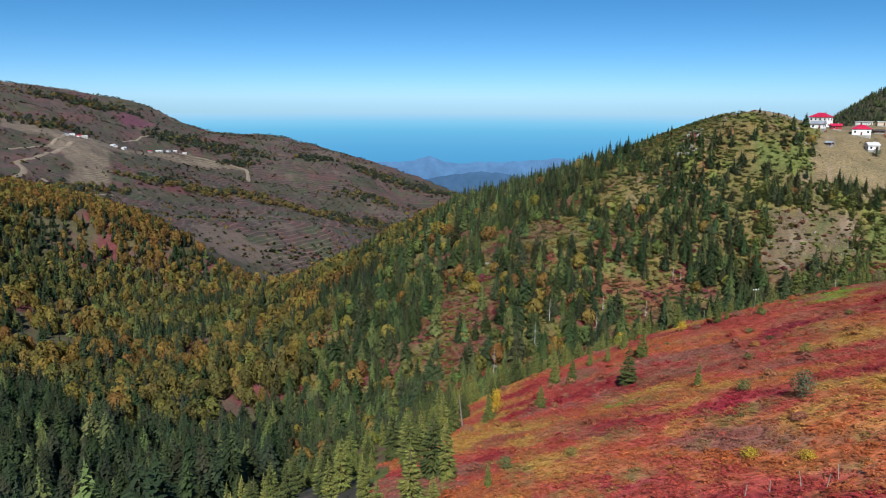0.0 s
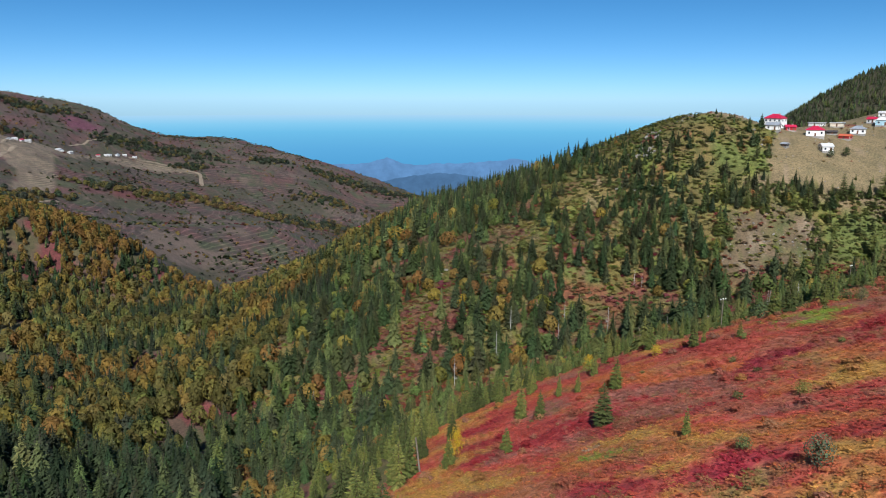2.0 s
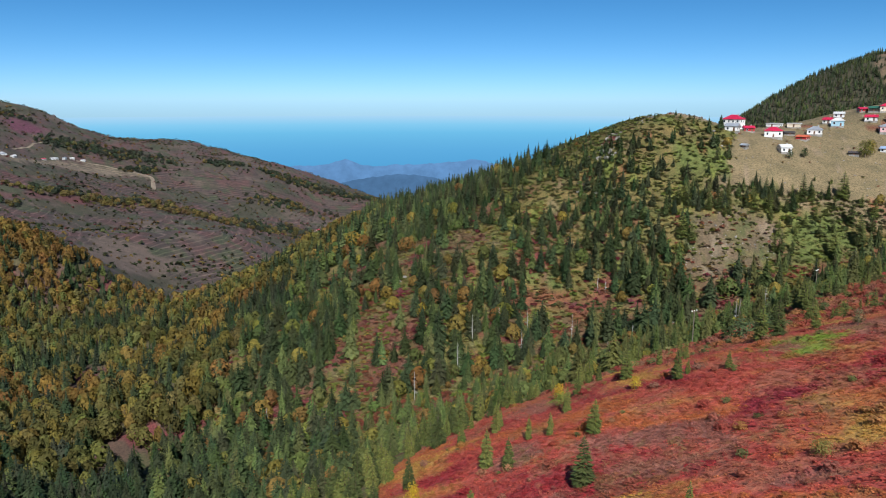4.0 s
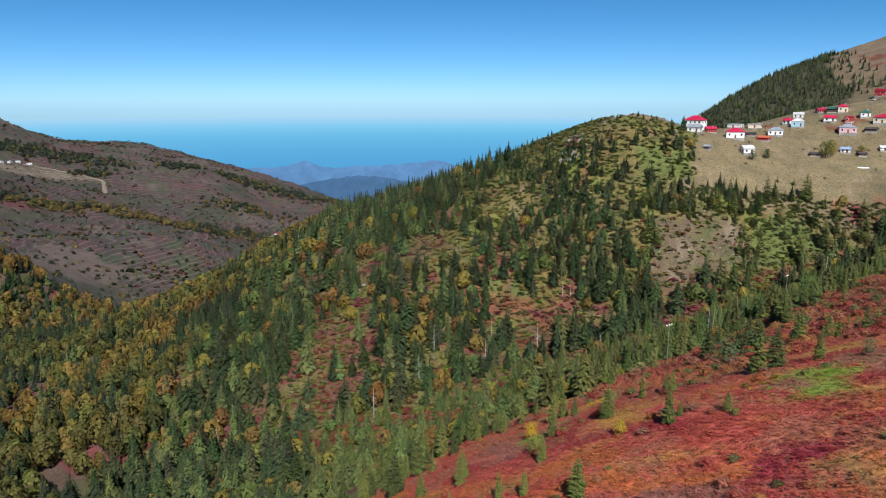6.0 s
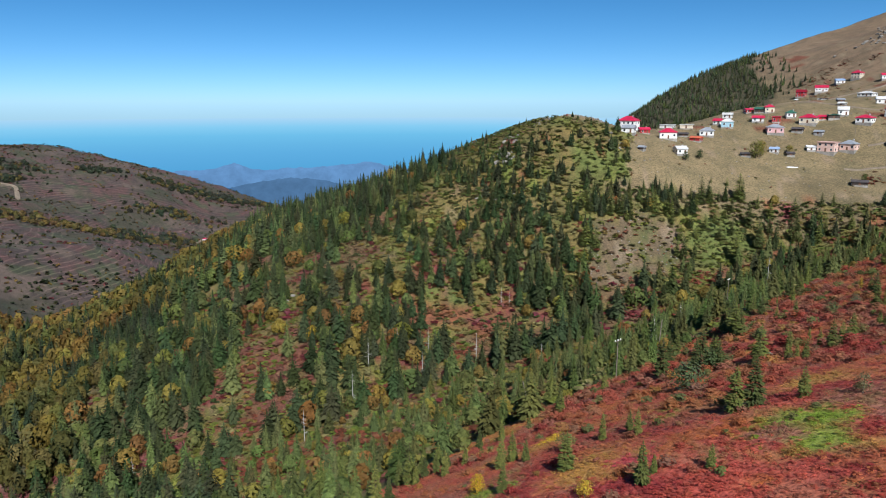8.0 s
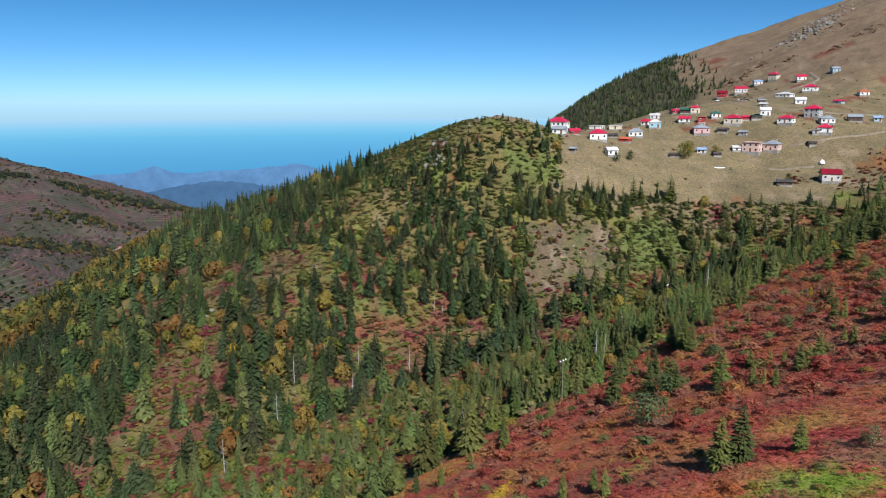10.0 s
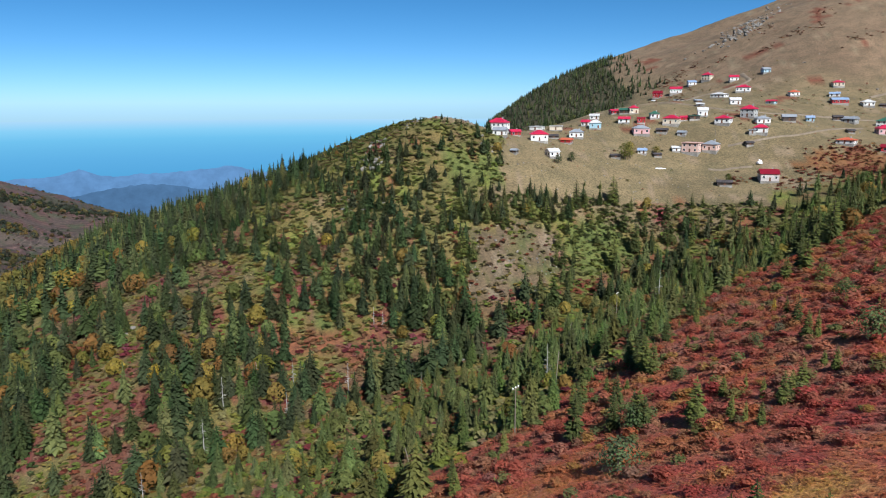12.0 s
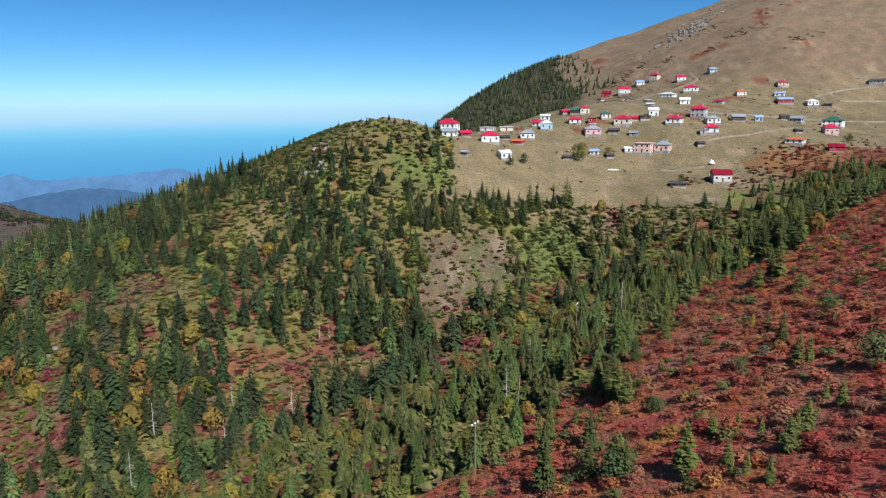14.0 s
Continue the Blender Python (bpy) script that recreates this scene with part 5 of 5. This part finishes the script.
BARN_WALL = plain("whitewashed_boards", (0.55, 0.5, 0.47), 0.85, 0, 1.5, 0.2)
WOOD_WALL = plain("dark_weathered_boards", (0.09, 0.07, 0.06), 0.9, 0, 3.0, 0.35)
RED_ROOF = plain("red_metal_roof", (0.42, 0.018, 0.055), 0.4, 0, 1.0, 0.15)
ORANGE_ROOF = plain("faded_orange_roof", (0.46, 0.1, 0.05), 0.6, 0, 1.0, 0.2)
GREY_ROOF = plain("grey_metal_roof", (0.3, 0.32, 0.35), 0.4, 0.2, 1.0, 0.15)
PALE_ROOF = plain("pale_sheet_roof", (0.52, 0.51, 0.5), 0.5, 0, 1.0, 0.15)
BLUE_ROOF = plain("blue_sheet_roof", (0.24, 0.32, 0.46), 0.5, 0, 1.0, 0.15)
GREEN_ROOF = plain("dark_green_roof", (0.035, 0.11, 0.075), 0.5, 0, 1.0, 0.15)
DARK_ROOF = plain("dark_shingle_roof", (0.07, 0.06, 0.06), 0.9, 0, 2.0, 0.35)
DARKRED_ROOF = plain("dark_red_roof", (0.2, 0.008, 0.02), 0.45, 0, 1.0, 0.15)
PINK_ROOF = plain("pinkish_roof_slab", (0.48, 0.3, 0.26), 0.85, 0, 1.0, 0.15)
GLASS = plain("dark_window_glass", (0.03, 0.035, 0.045), 0.08, 0, 2.0, 0.2, 0.0)
FRAME = plain("white_window_frame", (0.7, 0.7, 0.68), 0.6, 0, 4.0, 0.08)
DOORWOOD = plain("brown_door", (0.16, 0.08, 0.05), 0.6, 0, 3.0, 0.25)
STONEBASE = plain("fieldstone_base", (0.3, 0.28, 0.25), 0.95, 0, 1.2, 0.3, 0.5)


def roof_arrays(kind, w, d, z, rise):
    """A roof with eaves and thickness; w along x, d along y."""
    o, t = 0.45, 0.16
    a, b = w / 2 + o, d / 2 + o
    if kind == "flat":
        return boxes((-a, a, -b, b, z, z + 0.28))
    if kind == "gable":
        top = [(-a, 0, z + rise), (a, 0, z + rise)]
    else:
        r = max(0.1, a - b)
        top = [(-r, 0, z + rise), (r, 0, z + rise)]
    low = [(-a, -b, z), (a, -b, z), (a, b, z), (-a, b, z)]
    under = [(x, y, h - t) for x, y, h in low]
    v = low + top + under
    f = [(0, 1, 5, 4), (2, 3, 4, 5)] + [(0, 4, 3, 3), (1, 2, 5, 5)] + [(6 + i, 6 + (i + 1) % 4, (i + 1) % 4, i) for i in range(4)] + [(9, 8, 7, 6)]
    return v, f


def linked_poly(name, v, f, mat, parent, label=""):
    me = bpy.data.meshes.new(name)
    me.from_pydata([tuple(p) for p in v], [], [tuple(dict.fromkeys(face)) for face in f])
    me.materials.append(mat)
    ob = new(name, me)
    ob.parent = parent
    if label:
        tagged(ob, label)
    return ob


def house(x, y, turn, wide, deep, tall, kind, roof, wall, label):
    """A village house: base, walls, roof with eaves, windows with panes, door and chimney."""
    c, s = math.cos(radians(turn)), math.sin(radians(turn))
    ends = [(x + c * a * wide / 2 - s * b * deep / 2, y + s * a * wide / 2 + c * b * deep / 2) for a in (-1, 1) for b in (-1, 1)]
    ground = [float(land(*e)) for e in ends]
    z0, drop = float(land(x, y)), float(land(x, y)) - min(ground) + 0.3
    shed = wall is WOOD_WALL or tall < 3.2
    ob = thing("shed" if shed else "house", pose(x, y, z0, 0, 0, turn), label, "shed" if shed else "house")
    rise = 0.25 if kind == "flat" else min(tall * 0.36, deep * (0.42 if kind == "gable" else 0.34))
    eave = tall - rise
    v, f = boxes((-wide / 2, wide / 2, -deep / 2, deep / 2, 0.0, eave))
    if kind == "gable":
        n = len(v)
        v += [(-wide / 2, 0, eave + rise * 0.88), (wide / 2, 0, eave + rise * 0.88)]
        f += [(4, 7, n, n), (5, n + 1, 6, 6)]
    linked_poly("wall", v, f, wall, ob)
    v, f = boxes((-wide / 2 - 0.06, wide / 2 + 0.06, -deep / 2 - 0.06, deep / 2 + 0.06, -drop, 0.35))
    linked_poly("foundation", v, f, STONEBASE, ob, "stone base")
    v, f = roof_arrays(kind, wide, deep, eave, rise)
    linked_poly("roof", v, f, roof, ob)
    storeys = 2 if eave > 4.2 else 1
    count = max(2, int(wide / 2.6)) if not shed else 1
    size = min(1.0, eave / storeys * 0.42)
    for level in range(storeys):
        zc = eave / storeys * (level + 0.56)
        for k in range(count):
            xc = (k + 0.5) / count * wide - wide / 2
            if level == 0 and k == count // 2 and (count > 1 or shed):
                v, f = boxes((xc - 0.48, xc + 0.48, -deep / 2 - 0.07, -deep / 2 + 0.02, 0.3, 0.3 + min(2.0, eave - 0.5)))
                linked_poly("door", v, f, DOORWOOD, ob)
                continue
            window_of(ob, (xc, -deep / 2, zc), size, 0)
        for k in range(2 if deep > 5 else 1):
            yc = (k + 0.5) / (2 if deep > 5 else 1) * deep - deep / 2
            for side in (-1, 1):
                window_of(ob, (side * wide / 2, yc, zc), size, 90 * side)
    if not shed and kind != "flat":
        v, f = boxes((wide * 0.18, wide * 0.18 + 0.6, 0.2, 0.8, eave + rise * 0.3, tall + 0.55))
        linked_poly("chimney", v, f, GREY_WALL, ob)
    return ob


PANES = {}


def window_of(ob, at, size, turn):
    key = round(size, 1)
    if key not in PANES:
        v, f = boxes((-key / 2 - 0.1, key / 2 + 0.1, -0.05, 0.02, -key * 0.6 - 0.1, key * 0.6 + 0.1))
        fr = bpy.data.meshes.new("window")
        fr.from_pydata(v, [], f)
        fr.materials.append(FRAME)
        v, f = boxes((-key / 2, key / 2, -0.08, -0.04, -key * 0.6, key * 0.6))
        gl = bpy.data.meshes.new("pane")
        gl.from_pydata(v, [], f)
        gl.materials.append(GLASS)
        PANES[key] = fr, gl
    w = new("window", PANES[key][0])
    w.parent = ob
    w.matrix_basis = pose(*at, 0, 0, turn)
    p = new("pane", PANES[key][1])
    p.parent = w


house(275, 457, -57, 11.5, 8.0, 9.2, "hip", RED_ROOF, WHITE_WALL, "white two-storey house with a red hipped roof on the hill shoulder")
house(250.1, 418.0, -48, 7.0, 5.9, 4.7, "gable", GREY_ROOF, WHITE_WALL, "white house with a pale grey gabled roof")
house(269.8, 432.0, -18, 5.9, 5.1, 3.7, "gable", RED_ROOF, RED_WALL, "small red-clad house with a red roof")
house(279.6, 421.4, -32, 10.0, 7.5, 6.3, "hip", RED_ROOF, WHITE_WALL, "white house with a red roof above an open ground floor")
house(303.2, 455.3, -59, 7.6, 7.0, 2.5, "flat", PALE_ROOF, WHITE_WALL, "long low white building with a flat roof")
house(311.0, 446.0, -42, 7.7, 5.7, 2.9, "flat", PALE_ROOF, CREAM_WALL, "low cream building with a flat roof")
house(310.7, 425.5, -41, 8.2, 6.0, 5.2, "hip", GREY_ROOF, WHITE_WALL, "white house with a grey metal roof")
house(296.9, 417.4, -58, 6.0, 5.3, 3.0, "gable", ORANGE_ROOF, RED_WALL, "low shed with a faded orange roof")
house(295.2, 428.4, -25, 5.7, 4.7, 2.4, "gable", DARK_ROOF, WOOD_WALL, "dark weathered timber shed")
house(335.0, 446.0, -62, 4.8, 4.4, 4.1, "gable", RED_ROOF, WHITE_WALL, "small white house with a red roof")
house(351.9, 457.4, -47, 5.9, 4.5, 3.8, "gable", PALE_ROOF, WHITE_WALL, "white gabled house with a pale roof")
house(334.9, 436.7, -40, 7.3, 5.3, 5.5, "hip", PALE_ROOF, BLUE_WALL, "light blue painted house with a pale roof")
house(358.2, 435.8, -47, 6.9, 5.2, 4.1, "gable", RED_ROOF, WHITE_WALL, "white cottage with a red roof")
house(366.8, 429.4, -40, 4.8, 3.6, 3.7, "flat", RED_ROOF, RED_WALL, "small red-clad box-like house")
house(379.1, 430.3, -32, 5.7, 4.7, 4.5, "hip", GREEN_ROOF, WHITE_WALL, "white house with a dark green roof")
house(373.5, 462.7, -17, 5.2, 4.9, 3.2, "gable", RED_ROOF, RED_WALL, "low red house beside the track")
house(376.7, 455.1, -56, 6.3, 5.2, 3.9, "gable", GREEN_ROOF, WOOD_WALL, "dark green roofed timber house")
house(379.8, 450.2, -36, 5.9, 4.6, 5.5, "hip", RED_ROOF, CREAM_WALL, "cream house with a red roof")
house(353.2, 415.3, -34, 9.5, 7.7, 5.7, "hip", GREY_ROOF, PINK_WALL, "pink house with a blue-grey hipped roof")
house(365.8, 409.7, -58, 6.1, 5.0, 2.9, "gable", DARK_ROOF, WOOD_WALL, "dark weathered timber barn")
house(245.4, 396.9, -63, 3.1, 3.2, 2.4, "gable", GREY_ROOF, WOOD_WALL, "small timber hut with a grey metal roof")
house(269.6, 395.4, -11, 6.0, 5.8, 4.6, "gable", PALE_ROOF, WHITE_WALL, "white farmhouse with a pale roof behind two trees")
house(559.4, 606.2, -57, 8.3, 6.7, 6.9, "gable", DARKRED_ROOF, RED_WALL, "dark red gabled barn near the wood")
house(331.6, 391.0, -55, 4.6, 3.7, 3.4, "gable", BLUE_ROOF, WHITE_WALL, "white hut with a light blue roof")
house(338.0, 385.8, -24, 4.3, 3.9, 2.3, "gable", DARK_ROOF, WOOD_WALL, "dark timber shed beside a white hut")
house(309.8, 389.5, -38, 5.1, 3.8, 2.3, "gable", DARK_ROOF, WOOD_WALL, "dark timber shed by a round tree")
house(567.8, 590.9, -49, 10.7, 7.8, 6.2, "gable", RED_ROOF, WHITE_WALL, "white house with a red roof near the track")
house(587.8, 590.3, -33, 7.5, 6.3, 4.6, "gable", BLUE_ROOF, WHITE_WALL, "small white house with a blue-grey roof")
house(596.3, 579.0, -75, 8.1, 7.8, 7.9, "hip", RED_ROOF, CREAM_WALL, "cream two-storey house with a red roof")
house(584.1, 538.3, -39, 7.7, 6.3, 5.3, "gable", RED_ROOF, WHITE_WALL, "white house with a red roof high on the slope")
house(544.7, 495.2, -59, 10.9, 8.5, 5.9, "hip", RED_ROOF, WHITE_WALL, "broad white house with a red roof")
house(515.5, 494.7, -73, 11.4, 9.0, 4.3, "hip", PALE_ROOF, WHITE_WALL, "long low white house with a pale roof")
house(459.0, 432.7, -42, 6.9, 5.4, 5.0, "gable", PALE_ROOF, WHITE_WALL, "white gabled house with a pale roof on the grass")
house(597.5, 515.5, -29, 6.5, 6.2, 4.7, "gable", GREY_ROOF, BLUE_WALL, "grey-blue house highest on the slope")
house(420.3, 389.8, -69, 8.6, 7.4, 7.7, "hip", RED_ROOF, GREY_WALL, "large grey two-storey house with a red roof")
house(401.8, 410.6, -42, 6.0, 4.7, 5.6, "gable", PALE_ROOF, WHITE_WALL, "tall white gabled house on the grass")
house(379.1, 414.9, -58, 9.7, 7.9, 5.9, "hip", RED_ROOF, CREAM_WALL, "cream house with a red hipped roof and porch")
house(388.9, 414.3, -34, 4.3, 3.6, 3.0, "gable", RED_ROOF, RED_WALL, "red shed behind a cream house")
house(393.6, 410.1, -36, 6.3, 5.1, 2.6, "flat", GREEN_ROOF, WOOD_WALL, "low green shed beside a white house")
house(399.3, 391.5, -66, 8.8, 7.5, 5.1, "hip", RED_ROOF, WHITE_WALL, "white bungalow with a red hipped roof")
house(416.1, 376.7, -35, 7.9, 6.9, 4.7, "hip", GREY_ROOF, WHITE_WALL, "white house with a grey roof")
house(438.9, 374.8, -46, 7.7, 6.1, 4.4, "gable", GREY_ROOF, WOOD_WALL, "dark timber house with a grey roof")
house(459.9, 374.6, -46, 4.6, 3.7, 3.8, "gable", BLUE_ROOF, BLUE_WALL, "small blue-grey house on the meadow")
house(591.7, 443.2, -40, 8.3, 7.2, 4.8, "hip", RED_ROOF, CREAM_WALL, "cream house with a red roof on the upper slope")
house(571.7, 431.9, -62, 7.2, 5.4, 3.7, "gable", BLUE_ROOF, WHITE_WALL, "white house with a light blue roof")
house(559.3, 419.8, -44, 11.1, 9.0, 4.5, "gable", BLUE_ROOF, RED_WALL, "long house with a violet-blue roof and red walls")
house(549.0, 451.3, -34, 7.1, 6.4, 4.6, "hip", ORANGE_ROOF, WHITE_WALL, "white house with an orange roof")
house(505.4, 438.1, -76, 6.2, 5.7, 3.1, "gable", RED_ROOF, BLUE_WALL, "low house with a red roof and blue walls")
house(573.1, 406.1, -40, 7.9, 7.1, 4.9, "hip", PALE_ROOF, WHITE_WALL, "white house with a pale roof at the road")
house(582.5, 398.7, -67, 5.6, 4.3, 2.7, "gable", DARK_ROOF, WOOD_WALL, "small dark shed by the road")
house(654.7, 400.7, -65, 10.8, 7.9, 4.3, "gable", DARK_ROOF, GREY_WALL, "dark grey house on the upper slope")
house(502.2, 374.0, -79, 8.2, 7.4, 4.3, "gable", GREY_ROOF, GREY_WALL, "grey metal-roofed barn on the grass")
house(498.2, 380.6, -47, 5.8, 4.7, 3.6, "gable", DARK_ROOF, WOOD_WALL, "dark timber barn beside a grey one")
house(523.6, 360.8, -73, 12.6, 9.0, 7.1, "hip", GREEN_ROOF, WHITE_WALL, "large white house with a green roof")
house(490.9, 344.6, -40, 8.2, 7.4, 6.3, "hip", RED_ROOF, PINK_WALL, "pink house with a red hipped roof")
house(432.1, 331.5, -72, 9.4, 7.7, 3.7, "hip", ORANGE_ROOF, WHITE_WALL, "low white house with an orange-red roof")
house(439.8, 311.5, -58, 7.6, 5.7, 4.3, "gable", DARKRED_ROOF, RED_WALL, "red metal-clad barn below the pink house")
house(403.5, 367.3, -59, 7.6, 5.8, 5.2, "hip", RED_ROOF, WHITE_WALL, "white house with a red roof and balconies")
house(398.9, 369.7, -46, 3.7, 3.2, 2.8, "flat", GREY_ROOF, GREY_WALL, "small grey annex beside a white house")
house(362.0, 381.7, -66, 9.5, 8.3, 5.8, "flat", PINK_ROOF, PEACH_WALL, "peach two-storey block with a flat pinkish roof")
house(370.9, 375.2, -68, 8.1, 7.1, 6.1, "hip", GREY_ROOF, PEACH_WALL, "peach house with a grey hipped roof")
house(355.3, 387.8, -34, 4.6, 3.8, 3.1, "gable", PALE_ROOF, WHITE_WALL, "small white outbuilding beside a peach block")
house(362.7, 329.2, -40, 9.2, 7.7, 6.5, "gable", DARKRED_ROOF, BARN_WALL, "red barn with a broad red roof and white base")
house(339.5, 338.0, -47, 7.3, 5.5, 3.0, "gable", DARK_ROOF, WOOD_WALL, "dark weathered hut at the foot of the meadow")
house(388.3, 363.0, -29, 4.0, 3.8, 2.4, "gable", DARK_ROOF, WOOD_WALL, "low dark timber byre on the slope")
house(372.0, 399.2, -64, 4.6, 3.9, 2.9, "gable", GREY_ROOF, GREY_WALL, "small grey shed on the grass")
house(441.5, 450.7, -29, 4.5, 4.0, 2.5, "gable", GREY_ROOF, WOOD_WALL, "small grey-roofed shed near the track")
house(422.7, 431.5, -67, 4.4, 3.9, 2.4, "gable", PALE_ROOF, GREY_WALL, "small pale shed on the grass")
house(461.5, 348.1, -33, 4.2, 4.0, 2.5, "gable", DARK_ROOF, WOOD_WALL, "small dark timber shed on the grass")
house(279.0, 489.0, -35, 8.5, 7.0, 4.6, "hip", RED_ROOF, WHITE_WALL, "white house with a red roof just behind the hilltop")

# farm buildings of the village across the valley
for k, (x, y) in enumerate(((-708, 1628), (-711, 1662), (-703, 1679), (-693, 1683), (-627, 1681), (-613, 1694), (-612, 1863), (-600, 1890), (-585, 1923), (-576, 1950), (-617, 2388), (-640, 1700), (-596, 1900), (-555, 1960), (15, 1660), (43, 1705), (52, 1730), (66, 1800))):
    house(x, y, 20 + 25 * (k % 3), 9 + k % 4, 7, 5 + k % 3 * 0.6, "gable" if k % 2 else "hip", (GREY_ROOF, PALE_ROOF, RED_ROOF, PALE_ROOF)[k % 4], WHITE_WALL if k % 3 else GREY_WALL,
          "small pale farmhouse far across the valley" if k % 4 != 2 else "small red-roofed farmhouse far across the valley")

# white plastic covers weighted down on the grass
TARP = plain("white_plastic_sheet", (0.72, 0.72, 0.74), 0.4, 0, 2.0, 0.1)
for x, y, a, b, h, turn, label in ((377, 346, 4.5, 3.0, 2.2, 20, "white plastic sheet heaped over hay"), (326, 371, 6.5, 1.6, 0.7, -30, "long low white plastic cover on the grass")):
    bm = bmesh.new()
    bmesh.ops.create_icosphere(bm, subdivisions=3, radius=1.0)
    for q in bm.verts:
        n = noise.noise(q.co * 1.7 + Vector((x, y, 0)))
        q.co = Vector((q.co.x * a / 2 * (1 + 0.3 * n), q.co.y * b / 2 * (1 + 0.3 * n), max(-0.15, q.co.z * h * (0.75 + 0.6 * n))))
    me = bpy.data.meshes.new("plastic_cover")
    bm.to_mesh(me)
    bm.free()
    me.materials.append(TARP)
    ob = tagged(new("plastic_cover", me), label, "cover")
    ob.matrix_basis = on_land(x, y, turn)


# --- cars parked along the village track ---
CAR_PAINTS = [plain("white_car_paint", (0.7, 0.7, 0.7), 0.25, 0, 2.0, 0.04, 0.0), plain("dark_car_paint", (0.05, 0.055, 0.07), 0.25, 0, 2.0, 0.1, 0.0),
              plain("silver_car_paint", (0.42, 0.43, 0.45), 0.3, 0.3, 2.0, 0.05, 0.0)]
RUBBER = plain("tyre_rubber", (0.03, 0.03, 0.03), 0.85, 0, 6.0, 0.2)


def tapered(rows):
    """A closed hull through cross sections: x, half width, low and high edge."""
    v, f = [], []
    for x, half, lo, hi in rows:
        v += [(x, -half, lo), (x, half, lo), (x, half * 0.92, hi), (x, -half * 0.92, hi)]
    for k in range(len(rows) - 1):
        a = 4 * k
        f += [(a + i, a + (i + 1) % 4, a + 4 + (i + 1) % 4, a + 4 + i) for i in range(4)]
    return v, f + [(3, 2, 1, 0), tuple(4 * len(rows) - 4 + i for i in range(4))]


def parked_car(x, y, turn, paint, label):
    ob = thing("car", on_land(x, y, turn), label, "car", "cars parked in the village")
    v, f = tapered([(-2.1, 0.72, 0.45, 0.8), (-1.9, 0.84, 0.3, 0.92), (0.9, 0.85, 0.28, 0.95), (1.9, 0.82, 0.3, 0.82), (2.1, 0.7, 0.42, 0.66)])
    linked_poly("body", v, f, paint, ob)
    v, f = tapered([(-1.85, 0.78, 0.9, 0.96), (-1.35, 0.74, 0.9, 1.4), (0.1, 0.74, 0.92, 1.46), (0.95, 0.78, 0.92, 0.98)])
    linked_poly("window", v, f, GLASS, ob, "dark glazed cabin")
    v, f = boxes((-1.3, 0.1, -0.64, 0.64, 1.4, 1.48))
    linked_poly("roof", v, f, paint, ob)
    for wx in (-1.3, 1.3):
        for wy in (-0.78, 0.78):
            bm = bmesh.new()
            bmesh.ops.create_cone(bm, cap_ends=True, segments=12, radius1=0.32, radius2=0.32, depth=0.2, matrix=Matrix.Translation((wx, wy, 0.32)) @ Matrix.Rotation(radians(90), 4, "X"))
            part("wheel", bm, RUBBER, ob)
    return ob


for k, (x, y) in enumerate(((529, 554), (523, 546), (518, 539), (512, 532), (506, 525), (499, 517), (551, 603))):
    parked_car(x, y, (-38, -52, -30, -45)[k % 4], CAR_PAINTS[k % 3], ("white car parked on grass beside the track", "dark car parked on grass beside the track", "silver car parked on grass beside the track")[k % 3])
